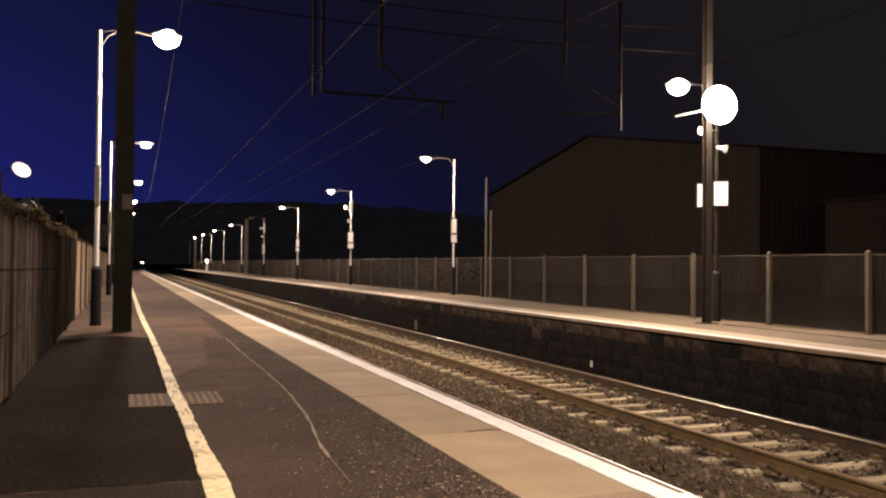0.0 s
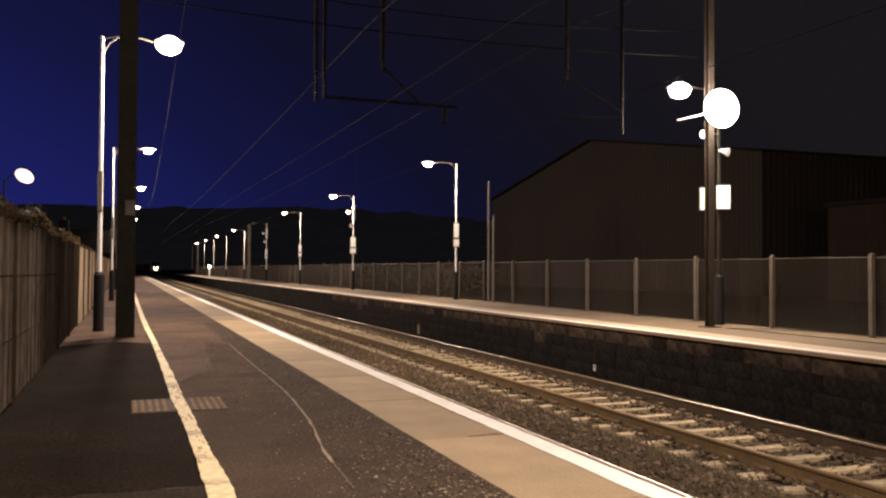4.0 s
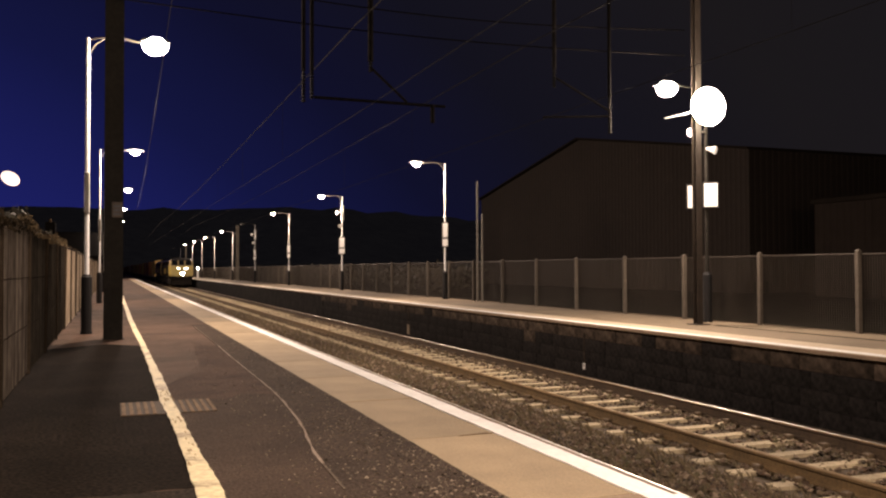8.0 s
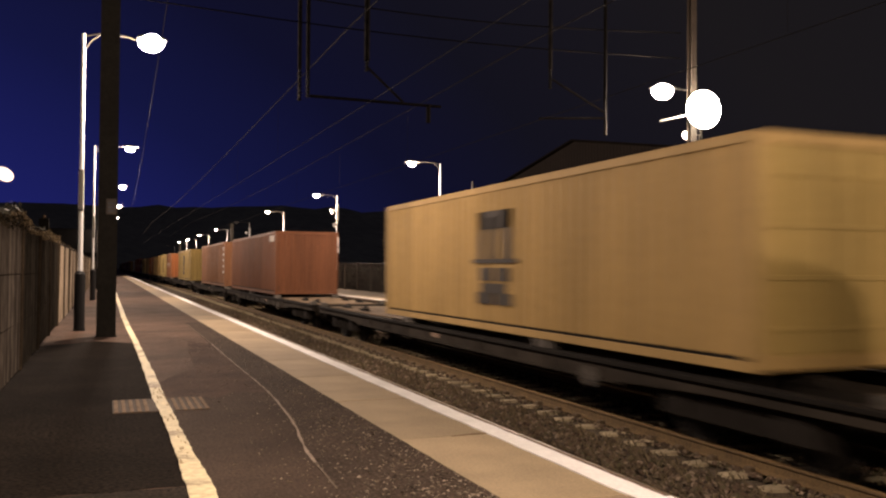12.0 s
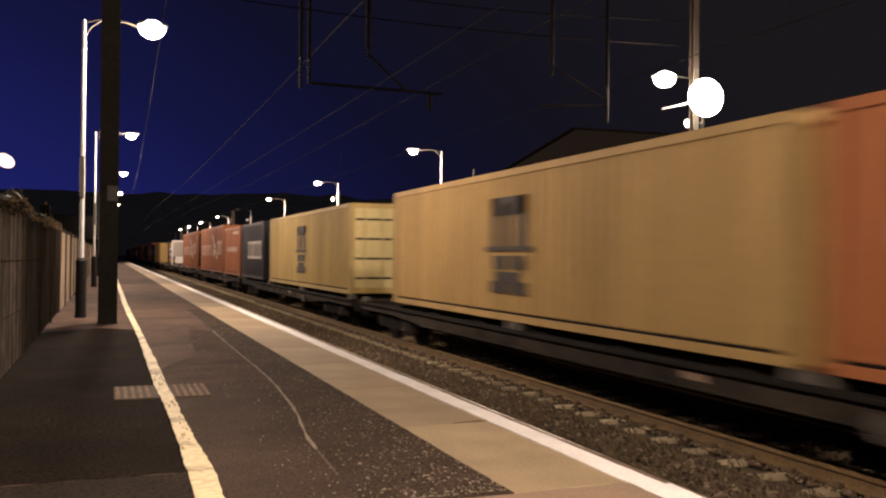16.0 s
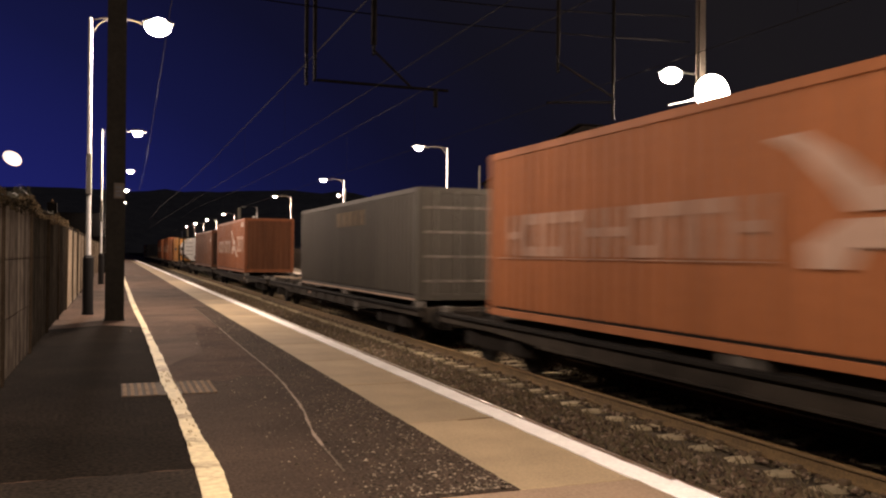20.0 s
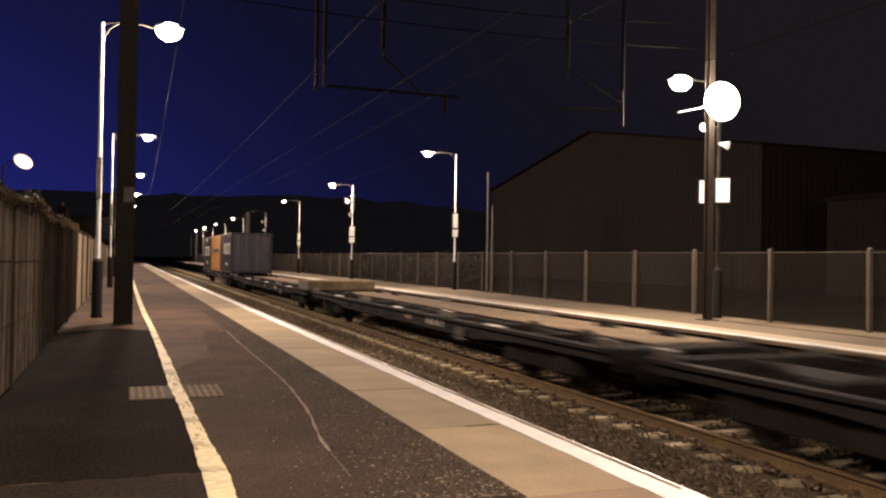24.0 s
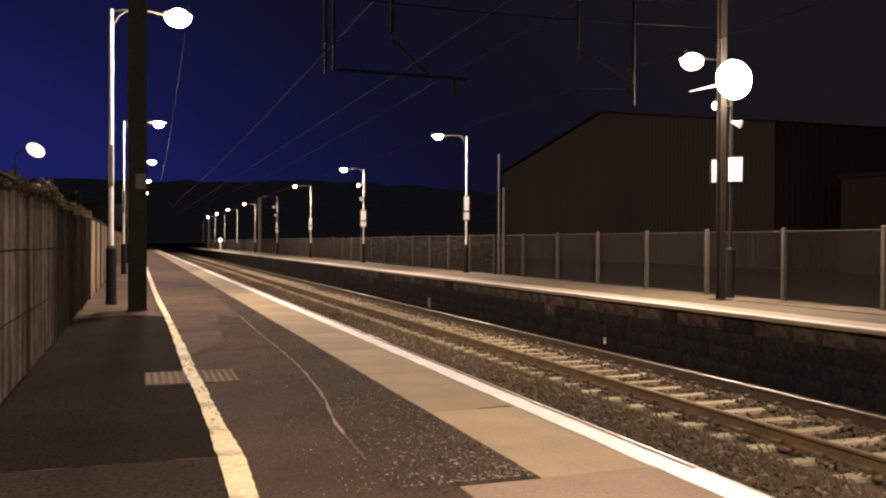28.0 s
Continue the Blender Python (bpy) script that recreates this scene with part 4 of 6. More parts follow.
for x, zb, r in ((2.92, 4.35, 0.035), (3.06, 4.35, 0.035), (4.07, 4.60, 0.05), (7.58, 4.75, 0.04), (8.75, 4.30, 0.035)):
    bm = B()
    tube(bm, (x, 0, zb), (x, 0, 6.6), r, seg=8)
    # The post beside the floodlight gets a darker copy to offset that lamp.
    d = part("drop_post", bm, M["gantry" if x < 8 else "near_black"], gan)
    zi = {2.92: 3.83, 3.06: 3.90, 4.07: 4.42, 7.58: 4.41, 8.75: 3.62}[x]
    bm = B()
    tube(bm, (x, 0, zi), (x, 0, zb), 0.018, seg=8)
    k = 0
    while zi + 0.03 + k * 0.055 < zb:
        tube(bm, (x, 0, zi + 0.02 + k * 0.055), (x, 0, zi + 0.045 + k * 0.055), 0.045, 0.03, seg=10)
        k += 1
    part("insulator", bm, M["insulator"], d, "ribbed brown-white insulator")
bm = B()
tube(bm, (3.10, 0, 3.93), (5.42, 0, 3.92), 0.026, seg=8)
part("registration_arm", bm, M["gantry"], gan)
bm = B()
tube(bm, (5.19, 0, 3.62), (5.19, 0, 3.94), 0.04, seg=8)
part("clamp", bm, M["gantry"], gan)
bm = B()
tube(bm, (4.05, 0, 4.52), (4.72, 0, 3.95), 0.024, seg=8)
part("steady_arm", bm, M["gantry"], gan)
bm = B()
tube(bm, (7.60, 0, 4.60), (8.75, 0, 4.05), 0.020, seg=8)
part("steady_arm", bm, M["gantry"], gan)
bm = B()
tube(bm, (8.75, 0, 3.95), (7.35, 0, 3.85), 0.020, seg=8)
part("steady_arm", bm, M["gantry"], gan)
bm = B()
for z, sag in ((5.25, 0.14), (5.75, 0.25)):
    pts = [(10.46 * i / 12, 0, z - sag * math.sin(math.pi * i / 12)) for i in range(13)]
    bow(bm, pts, 0.012, 5)
part("span_wire", bm, M["near_black"], gan)

wires = base("overhead_wires", (0, 0, 0))
tagged(wires, "contact and catenary wires strung above the tracks", "overhead wires")
for cx in (NEAR_C, FAR_C):
    sups = [-190, -120, -50, 14.2, 84.5, 147.5, 215, 290, 370, 460, 560, 680, 800]
    bm = B()
    bow(bm, [(cx + (0.12 if i % 2 else -0.12), a, 3.80) for i, a in enumerate(sups)], 0.0055, 5)
    part("contact_wire", bm, M["wire"], wires, "copper contact wire")
    bm = B()
    for a, b in zip(sups, sups[1:]):
        pts = [(cx, a + (b - a) * i / 10, 5.25 - 0.28 * math.sin(math.pi * i / 10) ** 1.0) for i in range(11)]
        bow(bm, pts, 0.0095, 5)
        for i in range(1, 10):
            p = pts[i]
            tube(bm, p, (cx, p[1], 3.80), 0.0025, seg=4)
    part("catenary_wire", bm, M["wire"], wires, "sagging catenary wire with droppers")
bm = B()
pts = []
for i in range(15):
    y = 14.4 + 70 * i / 14
    pts.append((1.0 + 0.9 * i / 14, y, 6.5 - 0.9 * math.sin(math.pi * i / 14)))
bow(bm, pts, 0.008, 5)
part("return_wire", bm, M["wire"], wires, "thin earth wire between masts")

# ---- beyond the line ----
def ribbed_wall(bm, a, b, z0, top, pitch=0.33, depth=0.018):
    """Ribbed cladding from a to b (plan points), its top height given by a function of 0..1."""
    a, b = Vector((*a, 0)), Vector((*b, 0))
    d = b - a
    n = int(d.length / pitch)
    nrm = Vector((-d.y, d.x, 0)).normalized() * depth
    prev = None
    for i in range(n + 1):
        for k, off in ((0.0, 0), (0.55, 0), (0.65, 1), (0.9, 1)):
            f = min(1.0, (i + k) / n)
            p = a + d * f + nrm * off
            cur = (bm.verts.new((p.x, p.y, z0)), bm.verts.new((p.x, p.y, top(f))))
            if prev:
                bm.faces.new((prev[0], cur[0], cur[1], prev[1]))
            prev = cur


wh = base("warehouse", (26.0, 30.8, 0))
tagged(wh, "large brown steel-clad warehouse with a shallow gable", "warehouse")
W, EAVE, APEX = 29.6, 6.30, 8.77
bm = B()
ribbed_wall(bm, (0, 0), (0, W), -0.1, lambda f: EAVE + (APEX - EAVE) * (1 - abs(2 * f - 1)))
part("gable_wall", bm, M["cladding"], wh)
bm = B()
ribbed_wall(bm, (0, 0), (40, 0), -0.1, lambda f: EAVE)
part("side_wall", bm, M["cladding"], wh)
bm = B()
ribbed_wall(bm, (0, W), (40, W), -0.1, lambda f: EAVE)
part("side_wall", bm, M["cladding"], wh)
for s in (0, 1):
    bm = B()
    za = [(-0.25, -0.2 if s == 0 else W + 0.2, EAVE - 0.02), (40, -0.2 if s == 0 else W + 0.2, EAVE - 0.02), (40, W / 2, APEX + 0.03), (-0.25, W / 2, APEX + 0.03)]
    lo = [bm.verts.new(v) for v in za]
    hi = [bm.verts.new((v[0], v[1], v[2] + 0.10)) for v in za]
    bm.faces.new(lo)
    bm.faces.new(hi[::-1])
    for i in range(4):
        bm.faces.new((lo[i], lo[(i + 1) % 4], hi[(i + 1) % 4], hi[i]))
    bmesh.ops.recalc_face_normals(bm, faces=bm.faces)
    part("roof", bm, M["roofing"], wh)
bm = B()
box(bm, 0.2, 1.0, 0.0, W, -0.12, 0.5)
part("plinth", bm, M["house_wall"], wh)
low = base("low_store", (26.0, 6.0, 0))
tagged(low, "low flat-roofed store beside the warehouse", "building")
bm = B()
ribbed_wall(bm, (0, 0), (0, 21.0), -0.1, lambda f: 3.6)
part("wall", bm, M["cladding_dark"], low)
bm = B()
box(bm, -0.15, 14, -0.1, 21.1, 3.6, 3.78, 0.02)
part("roof", bm, M["roofing"], low)
bm = B()
ribbed_wall(bm, (0, 21.0), (14, 21.0), -0.1, lambda f: 3.6)
part("side_wall", bm, M["cladding_dark"], low)


def house(x, y, w, d, eave, ridge, rz=0):
    h = base("house", (x, y, -0.1), rz)
    tagged(h, "rendered house with a slate roof, dark at dusk", "house")
    bm = B()
    extrude(bm, [(-w / 2, -0.3), (w / 2, -0.3), (w / 2, eave), (0, ridge), (-w / 2, eave)], -d / 2, d / 2)
    part("wall", bm, M["house_wall"], h)
    for s in (-1, 1):
        bm = B()
        extrude(bm, [(s * (w / 2 + 0.3), eave - 0.2), (0, ridge + 0.02), (0, ridge + 0.16), (s * (w / 2 + 0.3), eave - 0.04)], -d / 2 - 0.25, d / 2 + 0.25)
        part("roof", bm, M["slate"], h)
    bm = B()
    box(bm, -0.3, 0.3, -0.35, 0.35, ridge - 0.3, ridge + 0.9, 0.02)
    ch = part("chimney", bm, M["house_wall"], h)
    bm = B()
    tube(bm, (0, 0, ridge + 0.9), (0, 0, ridge + 1.15), 0.12, 0.10, seg=10)
    part("pot", bm, M["cover"], ch)
    for k in (-1, 1):
        bm = B()
        box(bm, k * w * 0.22 - 0.5, k * w * 0.22 + 0.5, -d / 2 - 0.03, -d / 2 + 0.02, 0.9, 2.1, 0.01)
        wd = part("window", bm, M["sign_white"], h)
        bm = B()
        box(bm, k * w * 0.22 - 0.43, k * w * 0.22 + 0.43, -d / 2 - 0.045, -d / 2 - 0.032, 0.98, 2.03)
        part("pane", bm, M["glass"], wd)


house(-4.6, 74.0, 6.0, 8.0, 2.3, 4.0, 90)
house(-20.0, 74.0, 7.5, 9.0, 2.9, 5.6, 80)
house(-34.0, 66.0, 8.0, 9.0, 3.0, 6.0, 70)
sl = base("street_lamp", (-7.15, 60.0, -0.1))
tagged(sl, "tall street lamp glowing warm beyond the fence", "street lamp")
bm = B()
tube(bm, (0, 0, -1.2), (0, 0, 6.6), 0.09, 0.06, seg=8)
bow(bm, [(0, 0, 6.5), (0.3, 0, 6.85), (0.95, 0, 6.92)], 0.04, 6)
part("column", bm, M["mast_dark"], sl)
bm = B()
# Lantern is wide enough to include its halo.
bmesh.ops.create_uvsphere(bm, u_segments=12, v_segments=8, radius=1.0)
for v in bm.verts:
    v.co = Vector((1.12 + v.co.x * 0.54, v.co.y * 0.3, 6.88 + v.co.z * 0.44 - v.co.x * 0.14))
part("lantern", bm, M["sodium"], sl, "warm glowing lantern", smooth=True)
lamp_at(-5.85, 59.2, 5.9, 30)

# hills behind everything
def ridge(name, y, x0, x1, h, seed, label):
    vs, fs = [], []
    n = 150
    for i in range(n + 1):
        x = x0 + (x1 - x0) * i / n
        z = h * (0.86 + 0.22 * noise.noise(Vector((x * 0.0022, seed, 0))) + 0.05 * noise.noise(Vector((x * 0.02, seed, 3))))
        bump_y = 40 * noise.noise(Vector((x * 0.004, seed, 9)))
        vs += [(x, y + bump_y - 260, -2), (x, y + bump_y - 90, z * 0.62), (x, y + bump_y, z), (x, y + 300, -2)]
    for i in range(n):
        for k in range(3):
            a = 4 * i + k
            fs.append((a, a + 4, a + 5, a + 1))
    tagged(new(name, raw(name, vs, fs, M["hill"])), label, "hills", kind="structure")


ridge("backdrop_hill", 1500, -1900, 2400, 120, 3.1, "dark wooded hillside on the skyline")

# ---- the train: everything at its place along the train, metres behind a mark ----
SPEED, T0 = 33.4, 10.5
DECK = 0.03
RUNNING = []                 # (thing, place along the train, height)


def rolling(ob, s, z=0.0):
    RUNNING.append((ob, s, z))
    return ob


def wheel_mesh(seg=22):
    """One wheel turned from its section: hub, web, tread and flange."""
    sec = [(0.0, 0.0), (0.0, 0.13), (0.03, 0.15), (0.04, 0.36), (0.0, 0.40), (0.0, 0.455), (0.10, 0.46), (0.105, 0.49), (0.13, 0.49), (0.13, 0.40), (0.08, 0.36), (0.09, 0.15), (0.13, 0.12), (0.13, 0.0)]
    bm = B()
    rows = [[bm.verts.new((x, r * math.cos(k * math.tau / seg), r * math.sin(k * math.tau / seg))) for k in range(seg)] for x, r in sec[1:-1]]
    for a, b in zip(rows, rows[1:]):
        for k in range(seg):
            bm.faces.new((a[k], a[(k + 1) % seg], b[(k + 1) % seg], b[k]))
    bm.faces.new(rows[0])
    bm.faces.new(rows[-1][::-1])
    bmesh.ops.recalc_face_normals(bm, faces=bm.faces)
    return mesh_of("wheel", bm, M["wheel"])


WHEEL = wheel_mesh()
bm = B()
tube(bm, (-0.95, 0, 0), (0.95, 0, 0), 0.075, seg=10)
AXLE = mesh_of("axle", bm, M["steel_dark"])


def wheels(parent, dy):
    part("axle", AXLE, None, parent, at=(0, dy, 0.46))
    for sx in (-1, 1):
        w = part("wheel", WHEEL, None, parent, "worn steel wheel", at=(sx * 0.80, dy, 0.46))
        if sx > 0:
            w.rotation_euler = (0, 0, math.pi)


bm = B()
for sx in (-1, 1):
    extrude(bm, [(sx * 1.0 - 0.05, 0.30), (sx * 1.0 + 0.05, 0.30), (sx * 1.0 + 0.05, 0.62), (sx * 1.0 - 0.05, 0.62)], -1.25, 1.25)
    for y in (-0.9, 0.9):
        box(bm, sx * 1.0 - 0.11, sx * 1.0 + 0.11, y - 0.18, y + 0.18, 0.28, 0.62, 0.03)
    for y in (-0.25, 0.25):
        tube(bm, (sx * 1.02, y, 0.30), (sx * 1.02, y, 0.62), 0.09, seg=8)
box(bm, -1.0, 1.0, -0.22, 0.22, 0.35, 0.65, 0.03)
BOGIE = mesh_of("bogie_frame", bm, M["under_dark"])
bm = B()
for sx in (-1, 1):
    a = [(-2.35, 0.52), (-2.35, 0.86), (2.35, 0.86), (2.35, 0.52), (0.95, 0.44), (0.7, 0.30), (-0.7, 0.30), (-0.95, 0.44)]
    ends = [[bm.verts.new((sx * 1.06 + w, y, z)) for y, z in a] for w in (-0.06, 0.06)]
    bm.faces.new(ends[0]), bm.faces.new(ends[1][::-1])
    for i in range(8):
        bm.faces.new((ends[0][i], ends[0][(i + 1) % 8], ends[1][(i + 1) % 8], ends[1][i]))
    for y in (-1.6, 1.6):
        box(bm, sx * 1.10 - 0.13, sx * 1.10 + 0.13, y - 0.20, y + 0.20, 0.28, 0.66, 0.03)
        for d in (-0.38, 0.38):
            tube(bm, (sx * 1.10, y + d, 0.40), (sx * 1.10, y + d, 0.80), 0.10, seg=8)
    for y in (-0.4, 0.0, 0.4):
        tube(bm, (sx * 1.14, y, 0.50), (sx * 1.14, y, 1.12), 0.13, seg=10)
box(bm, -1.0, 1.0, -0.35, 0.35, 0.38, 0.80, 0.03)
for y in (-2.25, 2.25):
    box(bm, -1.0, 1.0, y - 0.08, y + 0.08, 0.50, 0.80, 0.02)
bmesh.ops.recalc_face_normals(bm, faces=bm.faces)
LOCO_BOGIE = mesh_of("bogie_frame", bm, M["under_dark"])
bm = B()
tube(bm, (0, 0.0, 0), (0, -0.42, 0), 0.075, seg=10)
tube(bm, (0, -0.42, 0), (0, -0.46, 0), 0.21, 0.23, seg=16)
BUFFER = mesh_of("buffer", bm, M["steel_dark"])


def buffers(parent, y, z, back=False, reach=1.0):
    for sx in (-0.87, 0.87):
        b = part("buffer", BUFFER, None, parent, at=(sx, y, z))
        b.scale = (1, reach, 1)
        if back:
            b.rotation_euler = (0, 0, math.pi)


def wagon_meshes(L, steel, top_steel):
    out = {}
    for sx in (-1, 1):
        bm = B()
        pts = [(0.0, -0.16), (0.0, -0.28), (2.6, -0.28), (4.3, -0.35), (L - 4.3, -0.35), (L - 2.6, -0.28), (L, -0.28), (L, -0.16)]
        vs = [[bm.verts.new((sx * 1.16 + w, y, z)) for y, z in pts] for w in (-0.035, 0.035)]
        n = len(pts)
        bm.faces.new(vs[0]), bm.faces.new(vs[1][::-1])
        for i in range(n):
            bm.faces.new((vs[0][i], vs[0][(i + 1) % n], vs[1][(i + 1) % n], vs[1][i]))
        bmesh.ops.recalc_face_normals(bm, faces=bm.faces)
        box(bm, sx * 1.16 - 0.07, sx * 1.16 + 0.07, 4.3, L - 4.3, -0.375, -0.345)
        k = 4.8
        while k < L - 4.6:
            box(bm, sx * 1.16 - 0.06, sx * 1.16 + 0.06, k - 0.02, k + 0.02, -0.346, -0.162)
            k += 1.3
        out["sill", sx] = mesh_of("side_sill", bm, steel)
        bm = B()
        box(bm, sx * 1.16 - 0.09, sx * 1.16 + 0.09, 0, L, -0.16, -0.10, 0.01)
        out["flange", sx] = mesh_of("top_flange", bm, top_steel)
    bm = B()
    box(bm, -1.10, 1.10, -0.10, 0.10, -0.24, -0.05, 0.01)
    out["cross"] = mesh_of("crossbeam", bm, steel)
    bm = B()
    box(bm, -1.065, 1.065, 0, 0.22, -0.42, -0.10, 0.02)
    out["head"] = mesh_of("headstock", bm, steel)
    bm = B()
    box(bm, -0.35, 0.35, 0, L, -0.34, -0.14, 0.02)
    out["spine"] = mesh_of("spine", bm, steel)
    bm = B()
    box(bm, -0.09, 0.09, -0.09, 0.09, -0.098, 0.02, 0.01)
    tube(bm, (0, 0, 0.02), (0, 0, 0.028), 0.04, 0.025, seg=8)
    out["spigot"] = mesh_of("spigot", bm, M["galv"])
    bm = B()
    bmesh.ops.create_cone(bm, cap_ends=True, segments=18, radius1=0.13, radius2=0.13, depth=0.03, matrix=Matrix.Translation((-1.27, 0, -0.34)) @ Matrix.Rotation(math.pi / 2, 4, "Y"))
    out["brake"] = mesh_of("brake_wheel", bm, M["galv"])
    bm = B()
    box(bm, -1.206, -1.194, 0, 0.26, -0.28, -0.20)
    out["panel"] = mesh_of("data_panel", bm, M["mark_pale"])
    bm = B()
    box(bm, -0.20, 1.06, 0.012, (L - 1.0) / 9 - 0.012, -0.113, -0.085, 0.006)
    out["deck"] = mesh_of("deck_plate", bm, M["deck_dust"])
    bm = B()
    box(bm, -0.98, 1.06, 0.012, (L - 1.0) / 9 - 0.012, -0.113, -0.085, 0.006)
    out["deck_wide"] = mesh_of("deck_plate", bm, M["deck_dust"])
    return out


WAGON_SETS = {}


def wagon(s, WAG_L, empty=False, bare=(0.0, 0.0)):
    sooty = s > 440
    if (WAG_L, sooty) not in WAGON_SETS:
        WAGON_SETS[WAG_L, sooty] = wagon_meshes(WAG_L, M["wagon_sooty" if sooty else "wagon"], M["wagon_sooty" if sooty else "wagon_top"])
    WM = WAGON_SETS[WAG_L, sooty]
    w = base("container_wagon", (FAR_C, s, DECK))
    tagged(w, "long skeletal container flat wagon, grimy steel, on two bogies", "freight wagon", group="container wagons")
    for sx in (-1, 1):
        sill = part("side_sill", WM["sill", sx], None, w)
        part("top_flange", WM["flange", sx], None, sill)
    part("spine", WM["spine"], None, w)
    for i in range(10):
        part("crossbeam", WM["cross"], None, w, at=(0, 0.5 + i * (WAG_L - 1.0) / 9, -0.065 if empty or s in BARE else 0))
    for i in range(9):
        mid = (i + 0.5) * (WAG_L - 1.0) / 9 + 0.5
        if empty or bare[0] < mid < bare[1]:
            part("deck_plate", WM["deck_wide" if s < 300 else "deck"], None, w, "dusty deck plate", at=(0, 0.5 + i * (WAG_L - 1.0) / 9, 0))
    part("headstock", WM["head"], None, w, at=(0, 0, 0))
    part("headstock", WM["head"], None, w, at=(0, WAG_L - 0.22, 0))
    for y in (0.2, 6.2, 6.5, 12.4, 12.7, WAG_L - 0.25):
        for sx in (-1, 1):
            part("spigot", WM["spigot"], None, w, at=(sx * 1.12, y, 0))
    buffers(w, 0.0, -0.30)
    buffers(w, WAG_L, -0.30, True)
    part("brake_wheel", WM["brake"], None, w, "grey handbrake wheel", at=(0, 5.2 + random.uniform(-0.6, 0.6), 0))
    part("data_panel", WM["panel"], None, w, "pale data panel with worn print", at=(0, 8.0 + random.uniform(-2, 3), 0))
    if sooty:
        # White plates stand in for glints along the near beam.
        for y, w2 in ((3.6, 0.55), (9.4, 0.35), (15.2, 0.6)):
            bm = B()
            box(bm, -1.20, -1.06, y, y + w2, -0.099, -0.078, 0.004)
            part("lock_plate", bm, M["sign_white"], w, "white plate standing in for a glint on the side beam")
        for k in range(3):
            bm = B()
            box(bm, -1.203, -1.197, 6.4 + k * 0.34, 6.52 + k * 0.34, -0.30, -0.17)
            part("tally_bar", bm, M["mark_white"], w, "short white upright bar")
    for y in (2.35, WAG_L - 2.35):
        b = part("bogie", BOGIE, None, w, "dark cast bogie", at=(0, y, RAIL - DECK))
        for dy in (-0.9, 0.9):
            wheels(b, dy)
    return rolling(w, s, DECK)


BARE = {55.2: (14.2, 22.0), 76.9: (0.0, 6.0), 248.8: (13.0, 22.0), 289.6: (0.0, 6.2), 334.6: (13.0, 22.0), 354.4: (0.0, 6.0)}   # wagons with a stretch of open deck
FRONTS = (55.2, 76.9, 98.4, 119.0, 141.4, 163.2, 183.6, 206.0, 226.8, 248.8, 269.3, 289.6, 312.0, 334.6, 354.4, 376.6, 397.3, 419.1, 440.3, 460.9, 481.0, 504.0)
for s, behind in zip(FRONTS, FRONTS[1:] + (523.9,)):
    wagon(s, round(min(21.4, behind - s - 1.0), 1), s in (269.3, 397.3, 460.9, 481.0), BARE.get(s, (0.0, 0.0)))

HW = 1.22


def corrugated_side(L, H, sx):
    """Trapezoid ribs along one long side, between the rails."""
    bm = B()
    pitch = 0.28
    y, prev = 0.16, None
    n = int((L - 0.32) / pitch)
    for i in range(n + 1):
        for k, d in ((0.0, 0.0), (0.25, 0.0), (0.42, 0.036), (0.75, 0.036), (0.92, 0.0)):
            yy = min(L - 0.16, 0.16 + (i + k) * pitch)
            x = sx * (HW - 0.012 - d)
            cur = (bm.verts.new((x, yy, 0.148)), bm.verts.new((x, yy, H - 0.10)))
            if prev:
                bm.faces.new((prev[0], cur[0], cur[1], prev[1]) if sx > 0 else (prev[1], cur[1], cur[0], prev[0]))
            prev = cur
    return bm


def corrugated_end(H, y):
    bm = B()
    prev = None
    x = -HW + 0.14
    while x < HW - 0.13:
        for k, d in ((0.0, 0.0), (0.08, 0.0), (0.12, 0.045), (0.22, 0.045), (0.26, 0.0)):
            xx = min(HW - 0.14, x + k)
            cur = (bm.verts.new((xx, y + 0.01 + d, 0.15)), bm.verts.new((xx, y + 0.01 + d, H - 0.10)))
            if prev:
                bm.faces.new((prev[0], cur[0], cur[1], prev[1]))
            prev = cur
        x += 0.26
    return bm


def mark(parent, name, shapes, material, label, L, H):
    """Flat painted shapes on the side that faces the platform: rectangles (y0, y1, z0, z1) or quads of (y, z)."""
    ob = None
    for sh in shapes:
        bm = B()
        if isinstance(sh[0], tuple):
            q = sh
        else:
            y0, y1, z0, z1 = sh
            q = [(y0, z0), (y1, z0), (y1, z1), (y0, z1)]
        a = [bm.verts.new((-HW - 0.004, y, z)) for y, z in q]
        b = [bm.verts.new((-HW + 0.006, y, z)) for y, z in q]
        n = len(q)
        bm.faces.new(a)
        bm.faces.new(b[::-1])
        for i in range(n):
            bm.faces.new((a[i], b[i], b[(i + 1) % n], a[(i + 1) % n]))
        bmesh.ops.recalc_face_normals(bm, faces=bm.faces)
        ob = part(name, bm, material, parent, label)
    return ob


